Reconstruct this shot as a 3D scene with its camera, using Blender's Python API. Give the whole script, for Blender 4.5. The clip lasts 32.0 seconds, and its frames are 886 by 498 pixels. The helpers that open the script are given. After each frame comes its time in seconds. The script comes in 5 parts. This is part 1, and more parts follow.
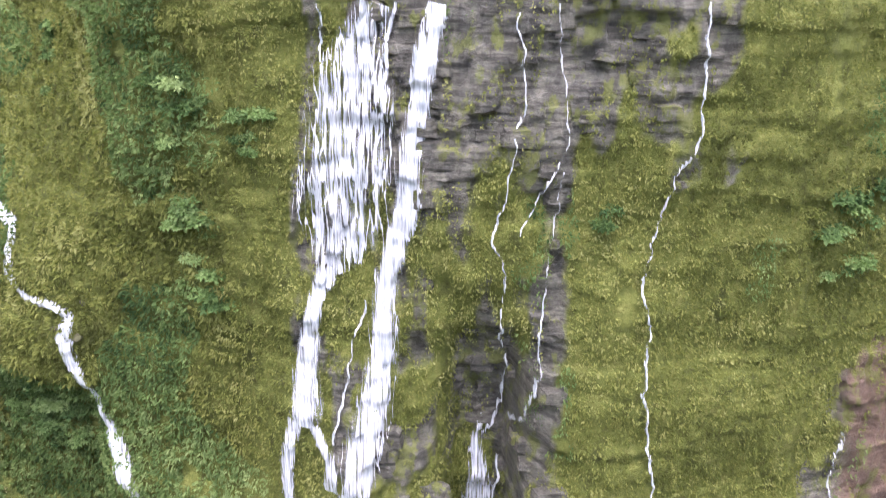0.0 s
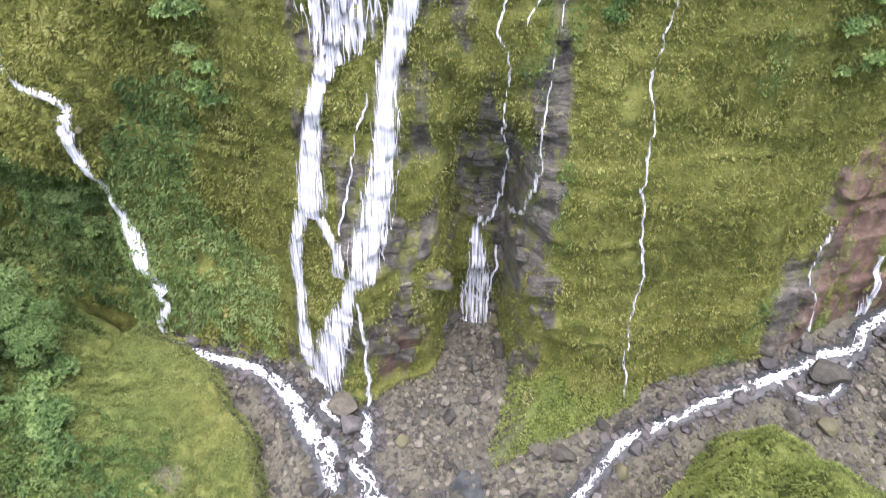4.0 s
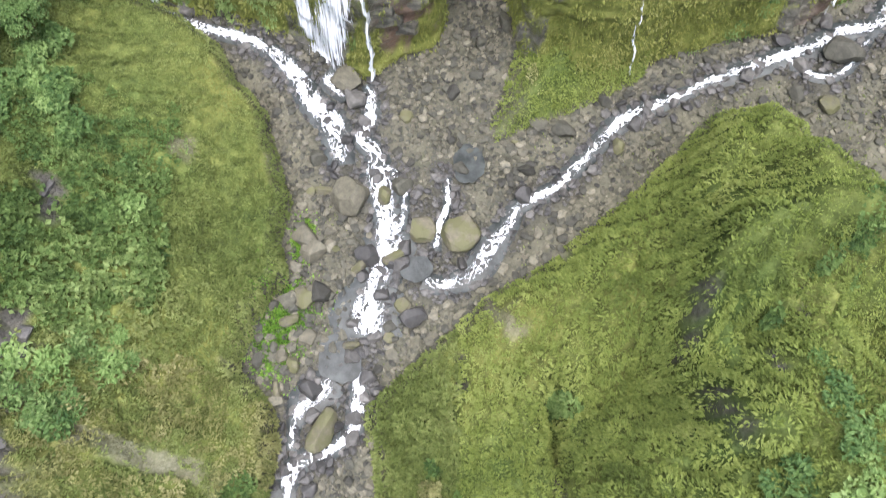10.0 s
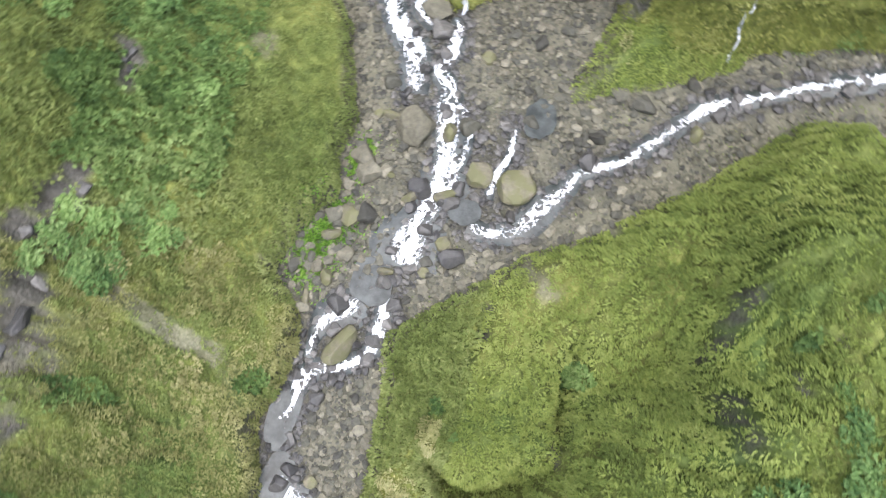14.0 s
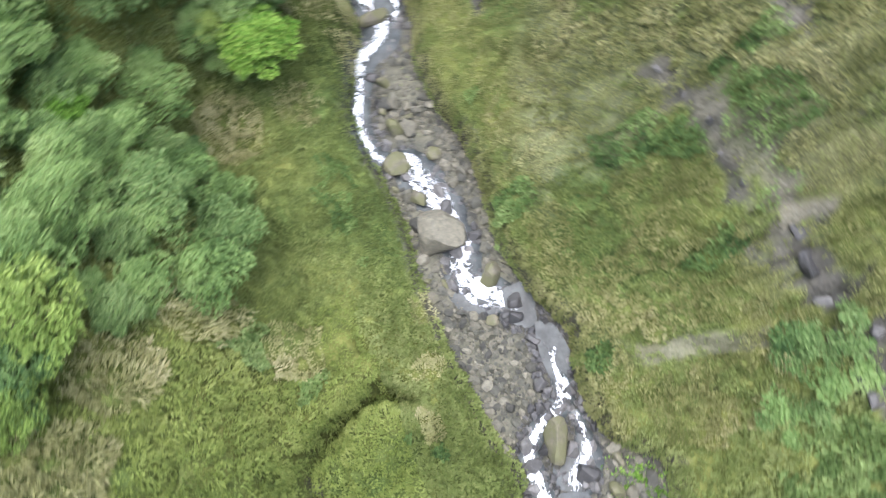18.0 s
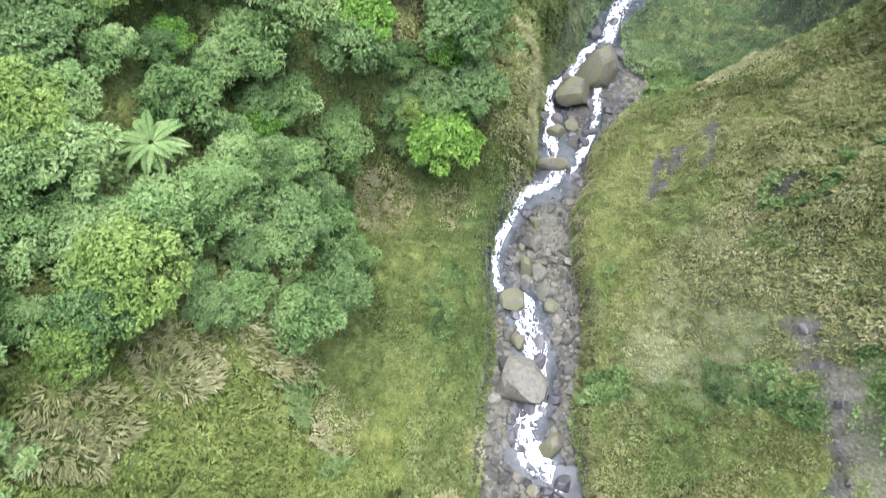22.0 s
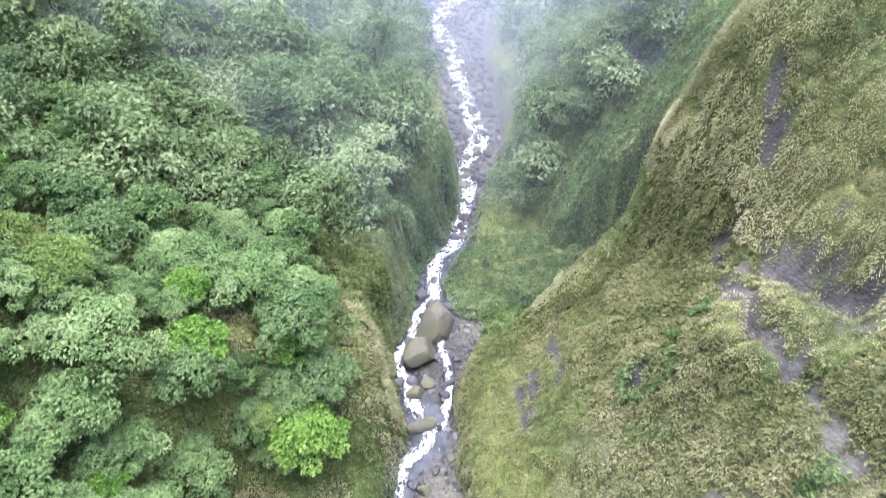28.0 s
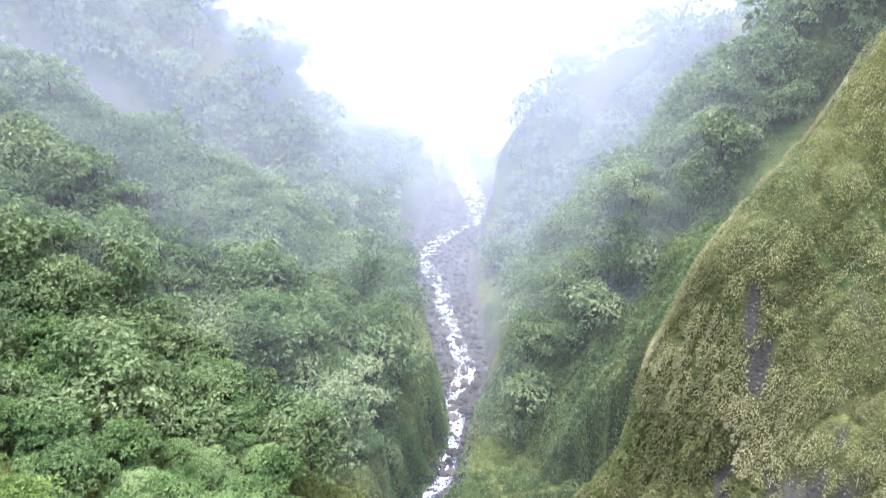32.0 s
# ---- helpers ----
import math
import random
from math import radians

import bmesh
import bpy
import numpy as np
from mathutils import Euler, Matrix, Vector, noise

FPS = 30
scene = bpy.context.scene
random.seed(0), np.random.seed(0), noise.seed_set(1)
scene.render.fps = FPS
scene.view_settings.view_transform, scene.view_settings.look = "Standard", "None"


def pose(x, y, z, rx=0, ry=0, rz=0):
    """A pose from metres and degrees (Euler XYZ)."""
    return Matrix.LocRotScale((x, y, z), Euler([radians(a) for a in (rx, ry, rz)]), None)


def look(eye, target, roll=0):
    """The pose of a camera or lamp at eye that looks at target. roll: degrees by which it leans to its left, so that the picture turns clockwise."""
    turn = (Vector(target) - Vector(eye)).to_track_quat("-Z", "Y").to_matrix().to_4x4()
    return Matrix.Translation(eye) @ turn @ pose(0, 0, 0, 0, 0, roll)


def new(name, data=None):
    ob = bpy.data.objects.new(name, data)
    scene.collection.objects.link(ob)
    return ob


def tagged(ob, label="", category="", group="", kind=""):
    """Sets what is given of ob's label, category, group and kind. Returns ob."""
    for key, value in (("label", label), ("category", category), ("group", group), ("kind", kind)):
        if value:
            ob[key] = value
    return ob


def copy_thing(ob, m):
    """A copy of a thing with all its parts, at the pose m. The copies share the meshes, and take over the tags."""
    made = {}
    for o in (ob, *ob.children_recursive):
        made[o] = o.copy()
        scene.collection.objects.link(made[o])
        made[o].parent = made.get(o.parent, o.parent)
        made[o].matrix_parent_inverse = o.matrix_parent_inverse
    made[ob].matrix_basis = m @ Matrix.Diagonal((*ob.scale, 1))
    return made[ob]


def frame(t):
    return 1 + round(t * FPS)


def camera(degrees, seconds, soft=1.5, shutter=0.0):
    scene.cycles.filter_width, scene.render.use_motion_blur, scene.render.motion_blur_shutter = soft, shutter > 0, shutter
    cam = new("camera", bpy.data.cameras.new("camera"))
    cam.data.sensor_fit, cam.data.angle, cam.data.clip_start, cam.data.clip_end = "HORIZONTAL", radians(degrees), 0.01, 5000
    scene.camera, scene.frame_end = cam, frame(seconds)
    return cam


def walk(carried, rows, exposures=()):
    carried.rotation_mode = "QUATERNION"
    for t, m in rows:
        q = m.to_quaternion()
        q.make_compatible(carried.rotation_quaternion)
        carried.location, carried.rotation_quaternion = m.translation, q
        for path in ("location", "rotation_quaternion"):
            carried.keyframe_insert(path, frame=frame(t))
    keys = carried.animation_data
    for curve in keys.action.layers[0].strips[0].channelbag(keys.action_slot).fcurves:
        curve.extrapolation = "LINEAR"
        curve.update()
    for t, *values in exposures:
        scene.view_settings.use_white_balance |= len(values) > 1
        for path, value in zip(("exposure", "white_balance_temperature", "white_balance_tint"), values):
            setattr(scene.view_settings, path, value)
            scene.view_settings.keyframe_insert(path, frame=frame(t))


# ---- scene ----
# Camera: it hovers 60 m above the stream, tilts down, spins round and tilts up again.
EYE_Z = 60.0
HOVER = [
    (0.0, 62.31, -0.65, 0.34),    (0.5, 60.22, -0.65, 0.35),    (1.0, 58.11, -0.67, 0.38),
    (1.5, 56.02, -0.72, 0.42),    (2.0, 53.94, -0.77, 0.50),    (2.5, 51.87, -0.81, 0.56),
    (3.0, 49.78, -0.83, 0.61),    (3.5, 47.70, -0.82, 0.67),    (5.5, 39.23, -0.85, 0.83),
    (6.0, 37.05, -0.87, 0.92),    (6.5, 34.82, -0.87, 0.97),    (7.0, 32.60, -0.87, 1.00),
    (7.5, 30.42, -0.85, 1.03),    (8.0, 28.23, -0.86, 1.09),    (8.5, 26.05, -0.85, 1.12),
    (9.0, 23.87, -0.84, 1.15),    (9.5, 21.69, -0.84, 1.19),    (10.0, 19.51, -0.81, 1.23),
    (10.5, 17.30, -0.81, 1.27),    (11.0, 15.16, -0.80, 1.34),    (11.5, 14.82, -0.80, 1.38),
    (12.0, 14.81, -0.83, 1.59),    (12.5, 14.81, -0.85, 3.28),    (13.0, 14.75, -0.80, 5.19),
    (13.5, 14.76, -0.85, 8.60),    (15.5, 14.22, -1.08, 56.30),    (16.0, 14.29, -1.02, 80.40),
    (16.5, 14.32, -1.03, 101.88),    (17.0, 14.22, -1.00, 122.45),    (17.5, 14.33, -1.03, 141.79),
    (18.0, 14.38, -1.05, 156.99),    (18.5, 14.41, -1.09, 169.27),    (19.0, 14.44, -1.12, 178.43),
    (19.5, 14.52, -1.14, 182.36),    (20.0, 14.88, -1.16, 183.66),    (20.5, 17.19, -1.22, 184.04),
    (21.0, 19.61, -1.35, 184.25),    (21.5, 22.00, -1.44, 184.28),    (22.0, 24.37, -1.51, 184.26),
    (22.5, 26.70, -1.56, 183.23),    (23.0, 29.03, -1.54, 181.24),    (23.5, 31.40, -1.47, 178.60),
    (24.0, 33.74, -1.35, 175.18),    (24.5, 35.43, -1.12, 171.36),    (25.0, 36.95, -0.96, 168.68),
    (25.5, 38.34, -0.82, 166.71),    (27.5, 44.75, -0.76, 163.82),    (28.0, 47.02, -0.79, 163.56),
    (28.5, 49.36, -0.81, 163.36),    (29.0, 51.74, -0.86, 163.19),    (29.5, 54.18, -0.86, 162.99),
    (30.0, 56.57, -0.90, 162.87),    (30.5, 58.92, -0.93, 162.76),    (31.0, 61.25, -0.99, 162.66),
    (31.5, 63.57, -1.03, 162.57),    (32.0, 65.82, -1.05, 162.48),
]
cam = camera(64.63, 32.0, soft=1.1, shutter=0.8)
walk(cam, [(t, pose(0, 0, EYE_Z, rx, ry, rz)) for t, rx, ry, rz in HOVER],
     [(0.0, 1.88, 6200, 26), (4.0, 1.85, 6200, 25), (9.0, 1.72, 6300, 15), (13.0, 1.77, 6250, 13), (18.0, 1.82, 6000, 14), (23.0, 2.08, 5700, 18), (28.0, 2.28, 5550, 27), (32.0, 2.1, 5700, 25)])

# World: bright overcast sky with a soft high sun.
SUN_ELEV, SUN_ROT = radians(82), radians(180)
world = bpy.data.worlds.new("overcast_sky")
scene.world = world
world.use_nodes = True
wn = world.node_tree.nodes
sky = wn.new("ShaderNodeTexSky")
sky.sky_type, sky.sun_disc = "NISHITA", False
sky.sun_elevation, sky.sun_rotation = SUN_ELEV, SUN_ROT
sky.air_density, sky.dust_density, sky.ozone_density = 1.0, 3.0, 1.0
wn["Background"].inputs["Strength"].default_value = 0.15
world.node_tree.links.new(sky.outputs["Color"], wn["Background"].inputs["Color"])
sun_data = bpy.data.lights.new("sun", "SUN")
sun_data.energy, sun_data.angle, sun_data.color = 1.9, radians(70), (1.0, 0.97, 0.92)
sun = new("sun", sun_data)
sun_way = Vector((math.sin(SUN_ROT) * math.cos(SUN_ELEV), math.cos(SUN_ROT) * math.cos(SUN_ELEV), math.sin(SUN_ELEV)))
sun.matrix_world = look(sun_way * 200, (0, 0, 0))

# ---- materials ----


def material(name, rough=0.8, spec=0.3):
    m = bpy.data.materials.new(name)
    m.use_nodes = True
    b = m.node_tree.nodes["Principled BSDF"]
    b.inputs["Roughness"].default_value = rough
    b.inputs["Specular IOR Level"].default_value = spec
    return m, m.node_tree.nodes, m.node_tree.links, b


def node(n, kind, **sets):
    k = n.new(kind)
    for key, value in sets.items():
        k.inputs[key.replace("_", " ")].default_value = value
    return k


def ramp(n, stops):
    r = n.new("ShaderNodeValToRGB")
    while len(r.color_ramp.elements) < len(stops):
        r.color_ramp.elements.new(0.5)
    for e, (p, c) in zip(r.color_ramp.elements, stops):
        e.position, e.color = p, (*c, 1)
    return r


def mix(n, l, fac, a, b, kind="MIX"):
    x = n.new("ShaderNodeMix")
    x.data_type, x.blend_type = "RGBA", kind
    for sock, v in ((x.inputs["Factor"], fac), (x.inputs["A"], a), (x.inputs["B"], b)):
        if isinstance(v, (int, float)):
            sock.default_value = v
        elif isinstance(v, tuple):
            sock.default_value = (*v, 1)
        else:
            l.new(v, sock)
    return x.outputs["Result"]


def bump(n, l, b, height, strength=0.5, distance=0.1):
    k = node(n, "ShaderNodeBump", Strength=strength, Distance=distance)
    l.new(height, k.inputs["Height"])
    l.new(k.outputs["Normal"], b.inputs["Normal"])


def noise_tex(n, l, scale, detail=4.0, rough=0.6, stretch=None):
    k = node(n, "ShaderNodeTexNoise", Scale=scale, Detail=detail, Roughness=rough)
    g = n.new("ShaderNodeNewGeometry")
    if stretch:
        mp = n.new("ShaderNodeMapping")
        mp.inputs["Scale"].default_value = stretch
        l.new(g.outputs["Position"], mp.inputs["Vector"])
        l.new(mp.outputs["Vector"], k.inputs["Vector"])
    else:
        l.new(g.outputs["Position"], k.inputs["Vector"])
    return k.outputs["Fac"]


def voronoi(n, l, scale, out="Color", feature="F1"):
    k = node(n, "ShaderNodeTexVoronoi", Scale=scale)
    k.feature = feature
    g = n.new("ShaderNodeNewGeometry")
    l.new(g.outputs["Position"], k.inputs["Vector"])
    return k.outputs[out]


def zone(n, name):
    a = n.new("ShaderNodeAttribute")
    a.attribute_name = name
    return a


def leaf_material(name, stops, patch=0.06, rough=0.55, own=0.0, speck=0.9, clump=0.0, thin=0.42):
    """Leaves: each island takes a tone of its own, each tuft too (clump), and whole patches of the slope drift in hue."""
    m, n, l, b = material(name, rough, 0.12)
    g = n.new("ShaderNodeNewGeometry")
    r = ramp(n, stops)
    big = noise_tex(n, l, patch, 3.0)
    add = n.new("ShaderNodeMath")
    add.operation = "MULTIPLY_ADD"
    l.new(g.outputs["Random Per Island"], add.inputs[0])
    add.inputs[1].default_value = speck
    half = n.new("ShaderNodeMath")
    half.operation = "MULTIPLY_ADD"
    l.new(big, half.inputs[0])
    half.inputs[1].default_value, half.inputs[2].default_value = 1.9, -0.47 - own * 0.5 - speck * 0.5 - clump * 0.5
    shift = n.new("ShaderNodeMath")
    shift.operation = "MULTIPLY_ADD"
    l.new(n.new("ShaderNodeObjectInfo").outputs["Random"], shift.inputs[0])
    shift.inputs[1].default_value = own
    if clump:
        tuft = n.new("ShaderNodeSeparateColor")
        l.new(zone(n, "zone").outputs["Color"], tuft.inputs["Color"])
        l.new(math_node(n, l, "MULTIPLY_ADD", tuft.outputs["Red"], clump, half.outputs[0]), shift.inputs[2])
    else:
        l.new(half.outputs[0], shift.inputs[2])
    l.new(shift.outputs[0], add.inputs[2])
    l.new(add.outputs[0], r.inputs["Fac"])
    col = r.outputs["Color"]
    l.new(col, b.inputs["Base Color"])
    tr = n.new("ShaderNodeBsdfTranslucent")
    l.new(col, tr.inputs["Color"])
    ms = node(n, "ShaderNodeMixShader", Fac=thin)
    l.new(b.outputs[0], ms.inputs[1])
    l.new(tr.outputs[0], ms.inputs[2])
    l.new(ms.outputs[0], n["Material Output"].inputs["Surface"])
    return m


def mapped(n, l, value, low, high, a=0.0, b=1.0, kind="SMOOTHSTEP"):
    k = n.new("ShaderNodeMapRange")
    k.interpolation_type = kind
    for i, v in enumerate((value, low, high, a, b)):
        if isinstance(v, (int, float)):
            k.inputs[i].default_value = v
        else:
            l.new(v, k.inputs[i])
    return k.outputs[0]


def math_node(n, l, kind, *values):
    k = n.new("ShaderNodeMath")
    k.operation = kind
    for i, v in enumerate(values):
        if isinstance(v, (int, float)):
            k.inputs[i].default_value = v
        else:
            l.new(v, k.inputs[i])
    return k.outputs[0]


def ground_material():
    """Soil and low growth, with gravel, bare rock and sand where the zones say so."""
    m, n, l, b = material("ground", 0.9, 0.15)
    turf = ramp(n, [(0.3, (0.06, 0.076, 0.026)), (0.5, (0.115, 0.137, 0.045)), (0.7, (0.165, 0.185, 0.066))])
    l.new(noise_tex(n, l, 0.9, 6), turf.inputs["Fac"])
    big = ramp(n, [(0.35, (0.6, 0.75, 0.6)), (0.65, (1.2, 1.1, 0.9))])
    l.new(noise_tex(n, l, 0.07, 3), big.inputs["Fac"])
    turf_c = mix(n, l, 1.0, turf.outputs["Color"], big.outputs["Color"], "MULTIPLY")
    peb = ramp(n, [(0.0, (0.03, 0.03, 0.022)), (0.5, (0.066, 0.064, 0.046)), (1.0, (0.125, 0.118, 0.088))])
    sep = n.new("ShaderNodeSeparateColor")
    l.new(voronoi(n, l, 3.2), sep.inputs["Color"])
    l.new(sep.outputs["Red"], peb.inputs["Fac"])
    edge = voronoi(n, l, 3.2, "Distance")
    silt = ramp(n, [(0.4, (0.082, 0.081, 0.06)), (0.6, (0.125, 0.121, 0.088))])
    l.new(noise_tex(n, l, 0.5, 5), silt.inputs["Fac"])
    sandy = noise_tex(n, l, 0.22, 3)
    sand_f = ramp(n, [(0.42, (0, 0, 0)), (0.56, (0.85, 0.85, 0.85))])
    l.new(sandy, sand_f.inputs["Fac"])
    gravel = mix(n, l, sand_f.outputs["Color"], peb.outputs["Color"], silt.outputs["Color"])
    # dark stops that also serve as painted shade in the slope hollows
    rock = ramp(n, [(0.3, (0.028, 0.027, 0.024)), (0.55, (0.068, 0.065, 0.056)), (0.75, (0.13, 0.122, 0.102))])
    l.new(noise_tex(n, l, 0.8, 7, 0.7), rock.inputs["Fac"])
    soil = ramp(n, [(0.32, (0.065, 0.064, 0.042)), (0.5, (0.135, 0.127, 0.092)), (0.68, (0.21, 0.195, 0.155))])
    l.new(noise_tex(n, l, 3.5, 8, 0.78), soil.inputs["Fac"])
    z = zone(n, "zone")
    zs = n.new("ShaderNodeSeparateColor")
    l.new(z.outputs["Color"], zs.inputs["Color"])
    c = mix(n, l, zs.outputs["Red"], turf_c, gravel)
    c = mix(n, l, zs.outputs["Green"], c, rock.outputs["Color"])
    c = mix(n, l, zs.outputs["Blue"], c, soil.outputs["Color"])
    # darker tint for wet stones, and for the walls' shade in the gorge
    wet = mix(n, l, z.outputs["Alpha"], (1.0, 1.0, 1.0), (0.5, 0.5, 0.52))
    c = mix(n, l, 1.0, c, wet, "MULTIPLY")
    l.new(c, b.inputs["Base Color"])
    sheen = n.new("ShaderNodeMapRange")
    l.new(z.outputs["Alpha"], sheen.inputs["Value"])
    sheen.inputs["To Min"].default_value, sheen.inputs["To Max"].default_value = 0.9, 0.4
    l.new(sheen.outputs[0], b.inputs["Roughness"])
    h = n.new("ShaderNodeMath")
    h.operation = "MULTIPLY_ADD"
    l.new(edge, h.inputs[0])
    h.inputs[1].default_value = -1.0
    l.new(noise_tex(n, l, 5.0, 4), h.inputs[2])
    bump(n, l, b, h.outputs[0], 0.7, 0.15)
    return m


def cliff_material():
    """Basalt with strata and joints, moss and short growth on it, reddish breaks."""
    m, n, l, b = material("cliff_rock", 0.7, 0.35)
    rock = ramp(n, [(0.25, (0.05, 0.049, 0.04)), (0.5, (0.13, 0.127, 0.105)), (0.75, (0.23, 0.224, 0.19))])
    l.new(noise_tex(n, l, 1.1, 8, 0.72, (1, 1, 1.8)), rock.inputs["Fac"])
    streak = ramp(n, [(0.4, (0.55, 0.55, 0.56)), (0.6, (1.15, 1.12, 1.08))])
    l.new(noise_tex(n, l, 0.9, 4, 0.6, (1, 1, 0.08)), streak.inputs["Fac"])
    rock_c = mix(n, l, 0.8, rock.outputs["Color"], streak.outputs["Color"], "MULTIPLY")
    strata = ramp(n, [(0.42, (0.35, 0.35, 0.35)), (0.5, (1.0, 1.0, 1.0)), (0.62, (1.2, 1.2, 1.2))])
    l.new(noise_tex(n, l, 1.0, 4, 0.6, (0.22, 0.22, 2.6)), strata.inputs["Fac"])
    rock_c = mix(n, l, 0.75, rock_c, strata.outputs["Color"], "MULTIPLY")
    moss = ramp(n, [(0.3, (0.075, 0.088, 0.02)), (0.5, (0.145, 0.165, 0.034)), (0.7, (0.21, 0.22, 0.06))])
    l.new(noise_tex(n, l, 0.8, 6, 0.65, (1, 1, 0.6)), moss.inputs["Fac"])
    red = ramp(n, [(0.35, (0.09, 0.06, 0.045)), (0.65, (0.20, 0.135, 0.10))])
    l.new(noise_tex(n, l, 0.9, 6, 0.7, (1, 1, 2)), red.inputs["Fac"])
    z = zone(n, "zone")
    zs = n.new("ShaderNodeSeparateColor")
    l.new(z.outputs["Color"], zs.inputs["Color"])
    c = mix(n, l, zs.outputs["Blue"], rock_c, red.outputs["Color"])
    tufts = mapped(n, l, noise_tex(n, l, 0.75, 6, 0.65, (1, 1, 0.55)), 0.52, 0.6, 0.0, 0.75)
    c = mix(n, l, math_node(n, l, "MAXIMUM", zs.outputs["Green"], tufts), c, moss.outputs["Color"])
    l.new(c, b.inputs["Base Color"])
    wet = n.new("ShaderNodeMapRange")
    l.new(zs.outputs["Red"], wet.inputs["Value"])
    wet.inputs["To Min"].default_value, wet.inputs["To Max"].default_value = 0.8, 0.35
    l.new(wet.outputs[0], b.inputs["Roughness"])
    k = voronoi(n, l, 0.9, "Distance", "DISTANCE_TO_EDGE")
    h = n.new("ShaderNodeMath")
    h.operation = "MULTIPLY_ADD"
    l.new(k, h.inputs[0])
    h.inputs[1].default_value = 0.5
    l.new(noise_tex(n, l, 1.6, 8, 0.7, (1, 1, 1.8)), h.inputs[2])
    bump(n, l, b, h.outputs[0], 0.9, 0.4)
    return m


def stone_material(name, stops, mossy=0.0):
    m, n, l, b = material(name, 0.75, 0.3)
    oi = n.new("ShaderNodeObjectInfo")
    g = n.new("ShaderNodeNewGeometry")
    add = n.new("ShaderNodeMath")
    add.operation = "ADD"
    l.new(oi.outputs["Random"], add.inputs[0])
    l.new(g.outputs["Random Per Island"], add.inputs[1])
    fr = n.new("ShaderNodeMath")
    fr.operation = "FRACT"
    l.new(add.outputs[0], fr.inputs[0])
    r = ramp(n, stops)
    l.new(fr.outputs[0], r.inputs["Fac"])
    grain = ramp(n, [(0.3, (0.6, 0.6, 0.6)), (0.7, (1.3, 1.28, 1.22))])
    l.new(noise_tex(n, l, 2.2, 7, 0.7), grain.inputs["Fac"])
    c = mix(n, l, 1.0, r.outputs["Color"], grain.outputs["Color"], "MULTIPLY")
    if mossy:
        mf = ramp(n, [(0.5 - mossy * 0.3, (0, 0, 0)), (0.62 - mossy * 0.2, (1, 1, 1))])
        l.new(noise_tex(n, l, 0.7, 5), mf.inputs["Fac"])
        c = mix(n, l, mf.outputs["Color"], c, (0.10, 0.10, 0.05))
    l.new(c, b.inputs["Base Color"])
    bump(n, l, b, noise_tex(n, l, 4.0, 6, 0.7), 0.6, 0.08)
    return m


def white_water(name, alpha_of, scale, stretch):
    """Foam and spray: white where the water breaks, clear in between; the zone holds its fullness across the flow."""
    m, n, l, b = material(name, 0.5, 0.3)
    tone = ramp(n, [(0.38, (0.38, 0.42, 0.45)), (0.6, (0.76, 0.78, 0.80))])
    l.new(noise_tex(n, l, scale, 5, 0.65, stretch), tone.inputs["Fac"])
    l.new(tone.outputs["Color"], b.inputs["Base Color"])
    zs = n.new("ShaderNodeSeparateColor")
    l.new(zone(n, "zone").outputs["Color"], zs.inputs["Color"])
    tr = n.new("ShaderNodeBsdfTransparent")
    ms = n.new("ShaderNodeMixShader")
    l.new(alpha_of(n, l, zs.outputs["Red"], zs.outputs["Green"]), ms.inputs["Fac"])
    l.new(tr.outputs[0], ms.inputs[1])
    l.new(b.outputs[0], ms.inputs[2])
    l.new(ms.outputs[0], n["Material Output"].inputs["Surface"])
    bump(n, l, b, noise_tex(n, l, scale * 1.5, 4, 0.6, stretch), 0.5, 0.12)
    return m


def net_alpha(n, l, full, dense):
    """Foam on the bed: a net of winding ribbons round the stones."""
    z = zone(n, "zone")
    zs = n.new("ShaderNodeSeparateColor")
    l.new(z.outputs["Color"], zs.inputs["Color"])
    flow = n.new("ShaderNodeCombineXYZ")
    l.new(math_node(n, l, "MULTIPLY", zs.outputs["Blue"], 0.62), flow.inputs["X"])
    l.new(z.outputs["Alpha"], flow.inputs["Y"])
    nets = []
    for scale, k in ((0.75, 1.0), (1.9, 1.25)):
        t = node(n, "ShaderNodeTexNoise", Scale=scale, Detail=4.0, Roughness=0.55)
        l.new(flow.outputs[0], t.inputs["Vector"])
        nets.append(math_node(n, l, "MULTIPLY", math_node(n, l, "ABSOLUTE", math_node(n, l, "SUBTRACT", t.outputs["Fac"], 0.5)), k))
    near = math_node(n, l, "MINIMUM", *nets)
    drop = node(n, "ShaderNodeTexNoise", Scale=0.3, Detail=2.0, Roughness=0.5)
    l.new(flow.outputs[0], drop.inputs["Vector"])
    rapid = mapped(n, l, drop.outputs["Fac"], 0.38, 0.6, 0.034, 0.08)
    width = math_node(n, l, "MULTIPLY_ADD", math_node(n, l, "MULTIPLY", full, dense), rapid, -0.012)
    gap = math_node(n, l, "SUBTRACT", width, near)
    return mapped(n, l, gap, -0.005, 0.008)


